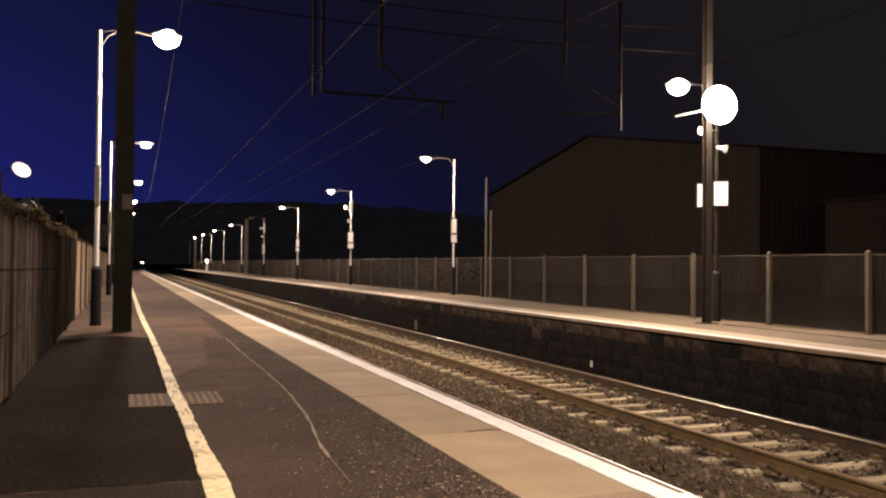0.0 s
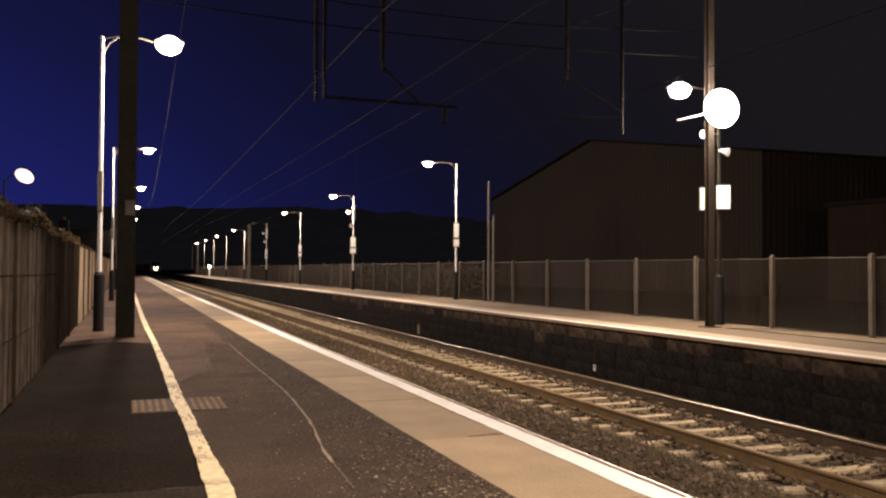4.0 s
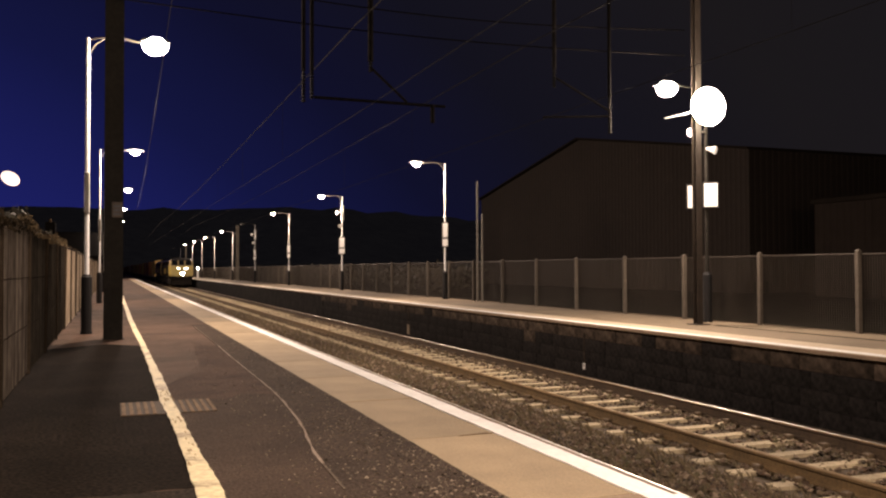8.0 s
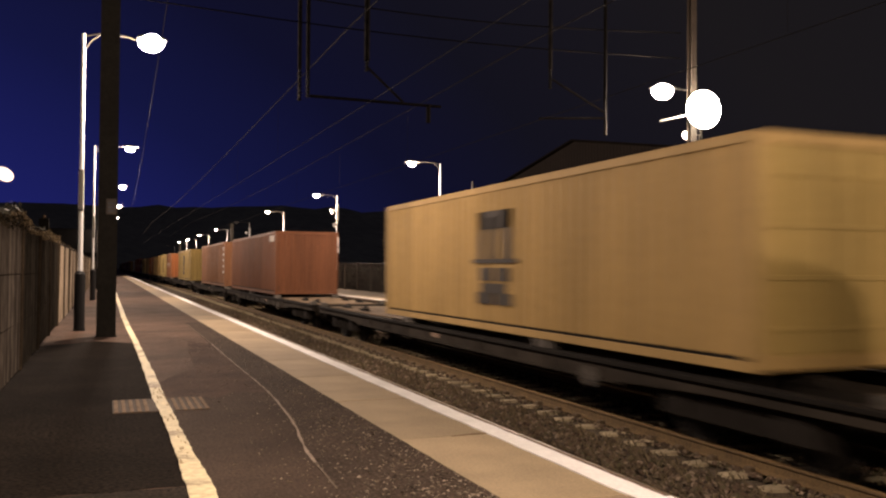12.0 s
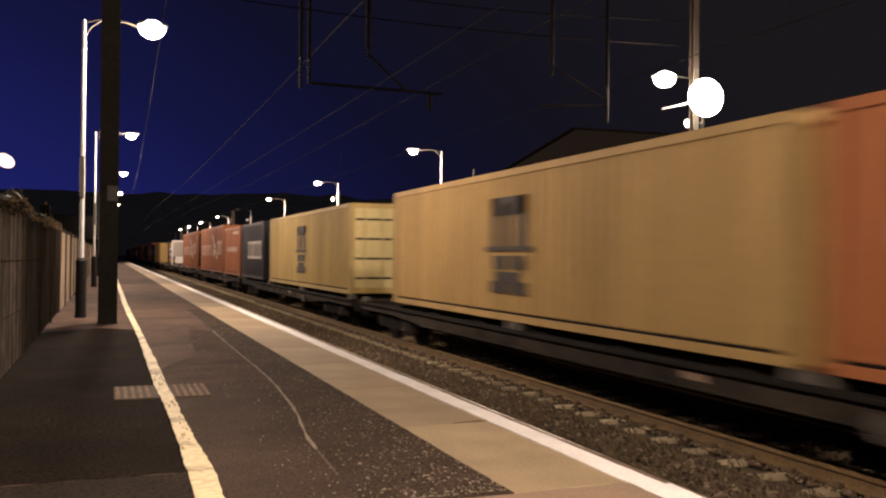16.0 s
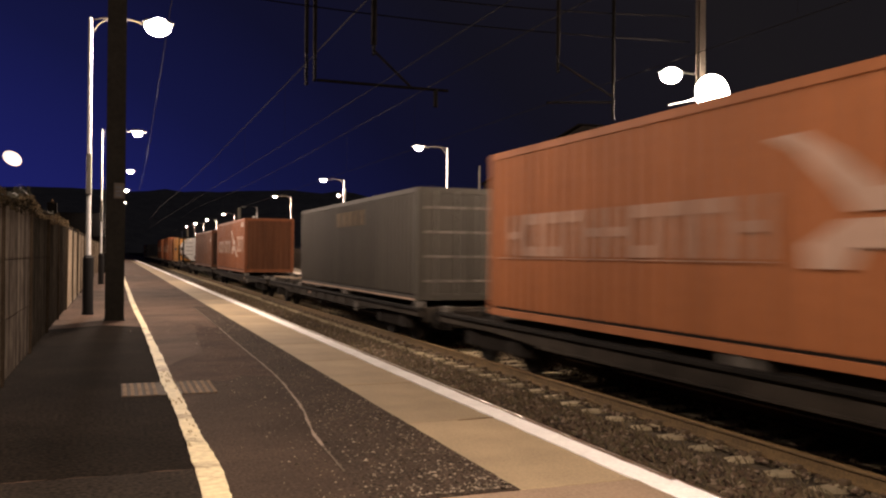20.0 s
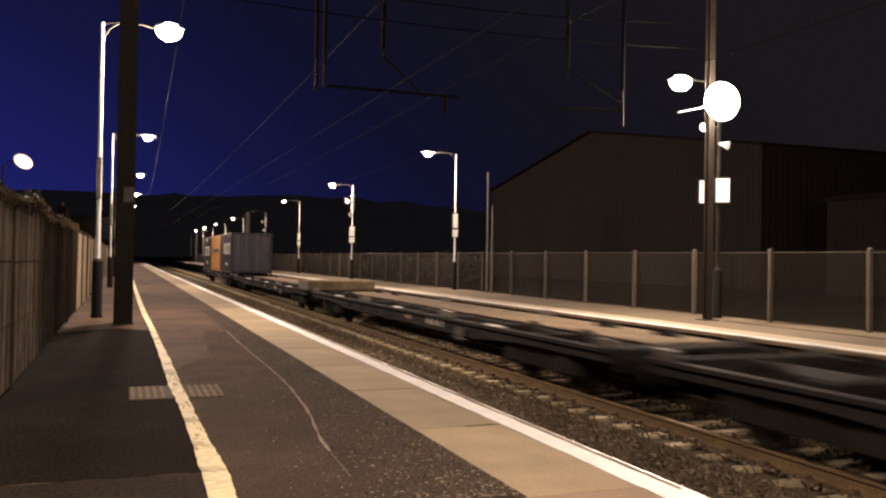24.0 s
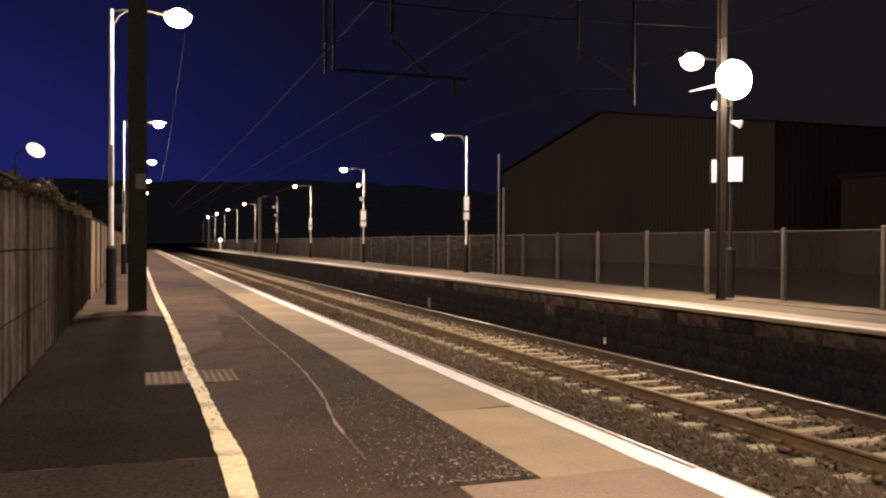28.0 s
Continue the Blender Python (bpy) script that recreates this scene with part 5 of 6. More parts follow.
def container(s, feet, colour, label, high=False, end=None, doors_front=False, marks=None, end_label="", rib="mark_dark", placard=True, rods="galv"):
    L = {20: 6.06, 40: 12.19}[feet]
    H = 2.70 if high else 2.43
    c = base("shipping_container", (FAR_C, s, DECK + 0.028))
    tagged(c, label, "container", group="shipping containers")
    m, me = M[colour], M[end or colour]
    part("side_wall", corrugated_side(L, H, -1), m, c)
    part("side_wall", corrugated_side(L, H, 1), m, c)
    bm = B()
    box(bm, -HW + 0.03, HW - 0.03, 0.05, L - 0.05, H - 0.05, H - 0.015, 0.005)
    part("roof", bm, m, c)
    bm = B()
    box(bm, -HW + 0.05, HW - 0.05, 0.05, L - 0.05, 0.10, 0.15)
    part("floor", bm, M["steel_dark"], c)
    # Dark plate puts shade into the recess above the bottom rail.
    bm = B()
    box(bm, -HW + 0.045, HW - 0.045, 0.14, L - 0.14, 0.08, 0.16)
    part("sill_recess", bm, M["steel_dark"], c, "recess above the bottom rail, coloured dark as shade")
    for sx in (-1, 1):
        for y in (0.0, L - 0.14):
            bm = B()
            x0, x1 = sorted((sx * HW, sx * (HW - 0.12)))
            box(bm, x0, x1, y, y + 0.14, 0.0, H, 0.008)
            part("corner_post", bm, m, c)
        for z0, z1, nm in ((0.0, 0.108, "bottom_rail"), (H - 0.11, H, "top_rail")):
            bm = B()
            x0, x1 = sorted((sx * HW, sx * (HW - 0.07)))
            box(bm, x0, x1, 0.14, L - 0.14, z0, z1, 0.006)
            part(nm, bm, m, c)
    for y in (0.0, L - 0.10):
        for z0, z1 in ((0.02, 0.17), (H - 0.13, H)):
            bm = B()
            box(bm, -HW + 0.12, HW - 0.12, y, y + 0.10, z0, z1, 0.006)
            part("end_rail", bm, m, c)
    if doors_front:
        for sx in (-1, 1):
            bm = B()
            x0, x1 = sorted((sx * 0.008, sx * (HW - 0.13)))
            box(bm, x0, x1, 0.02, 0.07, 0.17, H - 0.13, 0.01)
            d = part("door", bm, me, c, end_label)
            for k in range(4):
                bm = B()
                box(bm, x0 + 0.03, x1 - 0.03, 0.008, 0.03, 0.40 + k * (H - 0.7) / 3.3, 0.455 + k * (H - 0.7) / 3.3, 0.004)
                part("door_rib", bm, M[rib], d)
            for q in (0.32, 0.80):
                bm = B()
                tube(bm, (sx * q, -0.012, 0.12), (sx * q, -0.012, H - 0.08), 0.018, seg=6)
                part("lock_rod", bm, M[rods], d, "upright lock rod")
            if not placard:
                continue
            bm = B()
            box(bm, min(sx * 0.15, sx * 1.0), max(sx * 0.15, sx * 1.0), -0.002, 0.004, H * 0.62, H * 0.66)
            part("placard", bm, M["mark_white"], d, "white placard with unreadable print")
    else:
        part("end_wall", corrugated_end(H, 0.0), me, c, end_label)
    bm = B()
    box(bm, -HW + 0.12, HW - 0.12, L - 0.05, L - 0.02, 0.15, H - 0.1)
    part("end_wall", bm, m, c)
    for k, (nm, shapes, mm, lab) in enumerate(marks or ()):
        mark(c, nm, shapes, M[mm], lab, L, H)
    return rolling(c, s, DECK + 0.028)


def tall_logo(y=6.25, H=2.43):
    """A tall block over a smaller line of print, standing for a shipping mark."""
    t, m, u, b = H * 0.82, H * 0.49, H * 0.43, H * 0.18
    return [("logo", [(y - 0.66, y - 0.36, m, t), (y - 0.06, y + 0.16, m, t - 0.1), (y + 0.40, y + 0.64, m, t), (y - 0.66, y + 0.64, t - 0.30, t), (y - 0.86, y + 0.86, m - 0.07, m)], "mark_dark", "dark block-shaped shipping mark"),
            ("print", [(y - 0.58, y - 0.10, u - 0.22, u), (y + 0.05, y + 0.55, u - 0.22, u), (y - 0.48, y + 0.48, u - 0.42, u - 0.26), (y - 0.70, y - 0.1, b, b + 0.19), (y + 0.02, y + 0.66, b, b + 0.19)], "mark_dark", "dark bars of unreadable print")]


def band_logo(L, H):
    """Worn pale lettering bars on both sides of a crossed sweep, standing for a shipping mark."""
    c = L * 0.325
    sh = []
    rl = random.Random(12)

    def letters(x, stop, z0, z1, low, high):
        h = z1 - z0
        while x < stop - low:
            w = rl.uniform(low, high)
            k = rl.random()
            st = 0.27
            sh.append((x, x + w * st, z0, z1))
            sh.append((x + w * (1 - st), x + w, z0, z1))
            sh.append((x + w * st, x + w * (1 - st), z1 - 0.16, z1) if k < 0.7 else (x + w * st, x + w * (1 - st), z0 + h * 0.42, z0 + h * 0.6))
            if k < 0.6:
                sh.append((x + w * st, x + w * (1 - st), z0, z0 + 0.15))
            x += w + 0.10
    letters(0.55, c - 1.05, H * 0.385, H * 0.675, 0.60, 0.78)
    letters(c + 1.45, L - 0.35, H * 0.365, H * 0.605, 0.46, 0.62)
    sh += [(0.50, c - 1.05, H * 0.372, H * 0.377), (c + 1.40, L - 0.35, H * 0.352, H * 0.357)]
    za, zb = H * 0.335, H * 0.80
    zm = H * 0.545
    return [("print", sh, "mark_rose", "faded rose bars of worn print"),
            ("sweep", [[(c + 1.45, zb), (c + 1.05, zb + 0.02), (c + 0.62, zb - 0.20), (c + 0.10, zm + 0.14), (c - 0.42, zm + 0.16), (c - 0.42, zm - 0.06), (c + 0.40, zm - 0.06), (c + 0.62, zm + 0.16), (c + 1.05, zm + 0.52)],
                       [(c + 0.95, za), (c + 0.45, za), (c + 0.34, za + 0.20), (c - 0.30, za + 0.16), (c - 0.72, za - 0.12), (c - 1.45, za - 0.14), (c - 0.95, za + 0.10), (c - 0.42, zm - 0.12), (c + 0.52, zm - 0.12), (c + 0.98, za + 0.22)]], "mark_sweep", "pale crossed sweep of a shipping mark")]


def panel_logo(y0, y1, z0, z1, ink="mark_dark"):
    n = max(3, int((y1 - y0) / 0.34))
    st = (y1 - y0) / n
    bars = [(y0 + st * (i + 0.2), y0 + st * (i + 0.75), z0 + 0.12, z1 - 0.12) for i in range(n)]
    return [("panel", [(y0, y1, z0, z1)], "mark_white", "white painted panel"), ("print", [(a, b, c, d) for a, b, c, d in bars], ink, "dark bars of unreadable print")]


Y40 = "yellow forty-foot steel container with a dark block mark, streaked"
container(57.0, 40, "c_yellow", Y40, end="c_yellow2", doors_front=True, marks=tall_logo(), end_label="yellow ribbed doors", placard=False, rib="c_yellow2", rods="c_yellow2")
container(83.3, 40, "c_brown", "red-brown forty-foot steel container, faded paint", end="c_brown", marks=[("print", [(0.3, 0.75, 2.05, 2.28), (0.85, 1.2, 2.05, 2.28)], "mark_white", "small white print bars")])
container(98.6, 40, "c_tan", "faded tan-red forty-foot steel container", marks=[("print", [(0.3, 0.7, 0.7 + k * 0.32, 0.86 + k * 0.32) for k in range(5)], "mark_white", "stacked white print bars")])
container(119.2, 40, "c_yellow2", "bright yellow forty-foot steel container", marks=tall_logo())
container(141.5, 20, "c_salmon", "faded salmon twenty-foot steel container with worn pale print", end="c_orange", marks=[("print", [(0.9 + k * 0.42, 1.22 + k * 0.42, 1.18, 1.50) for k in range(11)] + [(0.7, 5.6, 1.06, 1.11)], "mark_pale", "pale worn print bars")])
container(147.8, 40, "c_straw", Y40, marks=tall_logo())
container(163.3, 40, "c_yellow", Y40, end="wagon_edge", doors_front=True, marks=tall_logo(), end_label="dull grey-brown doors", rib="wagon_edge", placard=False, rods="wagon_edge")
container(176.6, 20, "c_tan", "faded brown-red twenty-foot container with a white upright stripe", end="c_brown", marks=[("stripe", [(4.55, 5.15, 0.35, 2.2)], "mark_pale", "white upright stripe"), ("print", [(1.0, 1.5, 0.9, 1.4), (2.2, 2.9, 0.8, 1.2)], "c_brown", "faint worn print bars")])
container(183.7, 20, "c_orange", "red twenty-foot steel container with small pale print", marks=[("print", [(1.2 + k * 0.6, 1.6 + k * 0.6, 1.15, 1.34) for k in range(7)] + [(0.4, 1.3, 2.1, 2.2)], "mark_pale", "pale print bars")])
container(190.1, 40, "c_yellow", Y40, marks=tall_logo())
container(206.1, 40, "c_straw", Y40, end="c_lemon", doors_front=True, marks=tall_logo(), end_label="bright lemon ribbed doors", placard=False, rods="c_lemon")
container(219.9, 20, "c_blue", "dark navy twenty-foot container with a white name panel", marks=panel_logo(0.5, 4.2, 0.86, 1.62, "c_tan"))
container(226.7, 20, "c_red", "red twenty-foot steel container with worn pale print", marks=[("print", [(1.0 + k * 0.42, 1.3 + k * 0.42, 1.18, 1.42) for k in range(9)] + [(0.5, 2.4, 2.06, 2.2)], "mark_pale", "pale worn print bars")])
container(233.4, 40, "c_red", "red forty-foot high container with pale bars and a crossed sweep", high=True, marks=band_logo(12.19, 2.70))
# End colour is darker than the side to carry the shade there.
container(248.9, 40, "c_red", "red forty-foot high container with pale bars and a crossed sweep", high=True, end="c_umber", marks=band_logo(12.19, 2.70), end_label="end wall darkened in brown for its shade")
container(296.2, 40, "c_yellow", "mustard forty-foot steel container with a dark block mark", end="c_yellow", marks=tall_logo())
container(312.1, 20, "c_blue", "dark navy twenty-foot container with small white print", marks=[("print", [(4.2, 5.6, 1.32, 1.46), (1.2, 1.9, 0.9, 1.1)], "mark_white", "small white print bars")])
container(318.7, 40, "c_orange", "orange-red forty-foot high container with pale bars and a sweep", high=True, marks=band_logo(12.19, 2.70))
container(334.7, 40, "c_grey", "grey-green forty-foot steel container with a pale name panel", end="c_grey", doors_front=True, marks=[("panel", [(4.2 + k * 0.62, 4.64 + k * 0.62, 1.74, 2.14) for k in range(5)], "end_dust", "faded block print"), ("line", [(0.15, 12.0, 0.015, 0.055)], "mark_pale", "pale line along the bottom edge")], end_label="grey doors with pale lock rods", rib="wagon_edge", placard=False)
# Brown end on a red box paints in the end wall's shade.
container(360.9, 40, "c_red", "red forty-foot high container with pale bars and a crossed sweep", high=True, end="c_brown", end_label="ribbed end wall in brown-red, darkened for its shade", marks=band_logo(12.19, 2.70) + [("placard", [(0.3, 1.3, 2.28, 2.5)], "mark_pale", "pale placard")])
container(376.7, 40, "c_dun", "dark dun forty-foot steel container, plain and worn", high=False, end="c_umber", doors_front=True, marks=[("print", [(0.25, 0.6, 1.7, 1.85), (11.2, 11.6, 2.2, 2.3)], "mark_pale", "pale print bars")], end_label="dark brown doors", rib="c_umber", placard=False, rods="c_dun")
container(410.0, 20, "c_amber", "amber twenty-foot steel container", marks=[("print", [(1.0 + k * 0.5, 1.35 + k * 0.5, 1.1, 1.4) for k in range(7)], "mark_dark", "dark print bars")])
container(419.2, 20, "c_brown", "brown twenty-foot steel container", end="c_red")
container(425.6, 40, "c_red", "red forty-foot high container with pale bars", high=True, marks=band_logo(12.19, 2.70))
container(442.0, 40, "c_red", "red forty-foot high container with pale bars and a crossed sweep", high=True, doors_front=True, end="c_red", marks=band_logo(12.19, 2.70) + [], end_label="red doors with broad pale placards")
container(504.0, 20, "c_blue", "dark blue twenty-foot container with a white name panel", end="c_steelblue", doors_front=True, marks=panel_logo(0.5, 4.0, 1.15, 1.80, "c_blue") + [("flash", [[(1.6, 0.45), (2.6, 0.45), (2.9, 0.62), (1.9, 0.62)]], "mark_white", "white flash")], end_label="steel-blue doors with lock rods", rib="c_steelblue", placard=False, rods="galv")
container(510.4, 20, "c_amber", "amber twenty-foot container with a line of dark print", marks=[("logo", [(4.8, 5.3, 1.1, 1.7)], "mark_dark", "dark square mark"), ("print", [(0.5 + k * 0.44, 0.84 + k * 0.44, 1.25, 1.52) for k in range(9)], "mark_dark", "dark print bars")])
container(516.8, 20, "c_blue", "dark blue twenty-foot container with a white name panel", marks=panel_logo(1.0, 5.2, 1.05, 1.72, "c_blue") + [("flash", [[(2.2, 0.35), (3.3, 0.5), (3.6, 0.72), (2.5, 0.55)], [(3.0, 2.1), (3.9, 2.2), (4.1, 2.36), (3.2, 2.3)]], "mark_white", "white flash")])

# rows of pale print on the doors of the last steel-blue box
for ob, s, z in list(RUNNING):
    if abs(s - 504.0) < 0.01:
        for k in range(5):
            for x in (0.70, 0.89):
                bm = B()
                box(bm, x, x + 0.13, 0.012, 0.018, 1.30 + k * 0.19, 1.40 + k * 0.19)
                part("print", bm, M["end_dust"], ob, "small pale bar of unreadable print")
# cream placards on the doors of the last high red box
for ob, s, z in list(RUNNING):
    if abs(s - 442.0) < 0.01:
        for k, (za, zb) in enumerate(((0.30, 0.42), (1.02, 1.26), (1.44, 1.70), (2.05, 2.42))):
            bm = B()
            box(bm, 0.02, 1.02, -0.034, -0.030, za, zb)
            part("placard", bm, M["c_cream"], ob, "broad cream placard")


def tank_container(s, label, panelled=True):
    """A twenty-foot tank in an open frame."""
    L, H = 6.06, 2.43
    c = base("tank_container", (FAR_C, s, DECK + 0.028))
    tagged(c, label, "tank container", group="tank containers")
    bm = B()
    tube(bm, (0, 0.55, 1.30), (0, L - 0.42, 1.30), 1.10, seg=36, cap=False)
    for y, s2 in ((0.55, -1), (L - 0.42, 1)):
        prev = [(1.10 * math.cos(i * math.tau / 36), 1.10 * math.sin(i * math.tau / 36)) for i in range(36)]
        for r, d in ((0.95, 0.15), (0.7, 0.27), (0.3, 0.34)):
            ring = [(r * math.cos(i * math.tau / 36), r * math.sin(i * math.tau / 36)) for i in range(36)]
            d0 = {0.95: 0.0, 0.7: 0.15, 0.3: 0.27}[r]
            for i in range(36):
                j = (i + 1) % 36
                bm.faces.new([bm.verts.new((x, y + s2 * dd, 1.30 + zz)) for (x, zz), dd in ((prev[i], d0), (prev[j], d0), (ring[j], d), (ring[i], d))])
            prev = ring
        bm.faces.new([bm.verts.new((x, y + s2 * 0.34, 1.30 + zz)) for x, zz in prev])
    bmesh.ops.remove_doubles(bm, verts=bm.verts, dist=0.001)
    bmesh.ops.recalc_face_normals(bm, faces=bm.faces)
    part("barrel", bm, M["tank_white" if panelled else "tank_dull"], c, "white cylindrical barrel" if panelled else "dull grey-white barrel", smooth=True)
    for y in (1.1, 2.9, 4.9):
        bm = B()
        tube(bm, (0, y - 0.04, 1.30), (0, y + 0.04, 1.30), 1.108, seg=36, cap=False)
        part("band", bm, M["c_cream"], c, smooth=True)
    fm = M["tank_blue"] if panelled else M["steel_dark"]
    pale = M["tank_white"] if panelled else M["steel_dark"]
    for sx in (-1, 1):
        for y in (0.0, L - 0.14):
            bm = B()
            x0, x1 = sorted((sx * HW, sx * (HW - 0.13)))
            box(bm, x0, x1, y, y + 0.14, 0, H, 0.01)
            part("corner_post", bm, fm if y > 0 or sx > 0 else pale, c, "frame post")
            bm = B()
            yy = 0.14 if y == 0 else L - 0.14
            tube(bm, (sx * (HW - 0.08), yy, 1.1), (sx * (HW - 0.08), yy + (0.9 if y == 0 else -0.9), 0.08), 0.05, seg=8)
            part("brace", bm, fm, c)
        bm = B()
        x0, x1 = sorted((sx * HW, sx * (HW - 0.10)))
        box(bm, x0, x1, 0.14, L - 0.14, 0.0, 0.14, 0.01)
        part("bottom_rail", bm, fm, c)
    for y in (0.0, L - 0.12):
        for z in (0.0, 0.62, H - 0.13):
            bm = B()
            box(bm, -HW + 0.13, HW - 0.13, y, y + 0.12, z, z + 0.12, 0.01)
            part("end_rail", bm, pale if z > 1 and y == 0 else fm, c)
    bm = B()
    if panelled:
        box(bm, -1.08, 0.80, -0.012, 0.10, 0.80, H - 0.14, 0.02)
        part("end_panel", bm, M["tank_dull"], c, "dull off-white end panel")
        bm = B()
        for z in (1.12, 1.34, 1.58, 1.82, 2.06):
            box(bm, -1.02, 0.74, -0.024, -0.011, z, z + 0.035)
        part("stiffener", bm, M["tank_dull"], c, "thin stiffening bars across the panel")
        bm = B()
        box(bm, 0.30, 0.72, -0.028, -0.012, 0.92, 1.08)
        part("plate", bm, M["c_amber"], c, "small amber plate")
        bm = B()
        box(bm, -0.85, 0.75, -0.02, 0.1, 0.13, 0.78, 0.02)
        part("valve_box", bm, M["tank_white"], c, "white valve cabinet")
    else:
        extrude(bm, [(1.16 * math.cos(math.pi / 8 + k * math.pi / 4), 1.25 + 1.16 * math.sin(math.pi / 8 + k * math.pi / 4)) for k in range(8)], -0.015, 0.12)
        part("end_panel", bm, M["sign_white"], c, "white eight-sided end panel")
        bm = B()
        box(bm, -0.16, 0.16, -0.06, -0.012, 0.30, 0.62, 0.02)
        part("outlet_valve", bm, M["galv"], c)
        for z in (0.72, 1.08, 1.46, 1.82):
            bm = B()
            box(bm, -0.95, -0.30, -0.032, -0.012, z, z + 0.05)
            part("stiffener", bm, M["tank_dull"], c, "thin grey stiffening bar")
    for k in range(5):
        bm = B()
        tube(bm, (0.62, -0.04, 0.35 + k * 0.42), (1.02, -0.04, 0.35 + k * 0.42), 0.02 if panelled else 0.034, seg=6)
        part("ladder_rung", bm, M["galv" if panelled else "sign_white"], c)
    for k in range(6):
        bm = B()
        y = 1.45 + k * 0.60
        box(bm, -1.118, -1.05, y, y + 0.34, 1.14, 1.44)
        part("print", bm, M["plate"], c, "dark bar of unreadable print")
    for z in (0.78, 1.78):
        bm = B()
        x = -math.sqrt(1.112 ** 2 - (z - 1.30) ** 2)
        box(bm, x, x + 0.05, 1.0, 5.3, z - 0.025, z + 0.025)
        part("line", bm, M["mark_dark"], c, "thin dark line along the barrel")
    return rolling(c, s, DECK + 0.028)


tank_container(275.5, "white tank container in a blue steel frame")
tank_container(402.7, "white tank container with an eight-sided end, dark frame", False)

# the raised end of the last empty wagon
for ob, s, z in list(RUNNING):
    if abs(s - 481.0) < 0.01:
        bm = B()
        box(bm, -1.20, 1.20, -0.25, 1.55, -0.09, 0.235, 0.02)
        rp = part("raised_end", bm, M["end_dust"], ob, "raised tan end platform")
        bm = B()
        box(bm, -1.205, -1.20, -0.22, 1.52, -0.06, 0.19)
        part("side_plate", bm, M["wagon_edge"], rp)

# ---- locomotives ----
PROFILE = [(-1.20, 0.33), (-1.32, 0.55), (-1.32, 1.54), (-1.23, 2.12), (-1.05, 2.28), (-0.64, 2.37), (0.0, 2.41), (0.64, 2.37), (1.05, 2.28), (1.23, 2.12), (1.32, 1.54), (1.32, 0.55), (1.20, 0.33)]


def ring(bm, y, k=1.0, top=1.0, lean=0.0, rake=0.0):
    return [bm.verts.new((x * k, y + lean * max(0.0, z - 1.55) + rake * min(1.21, z - 0.33), 0.33 + (z - 0.33) * top)) for x, z in PROFILE]


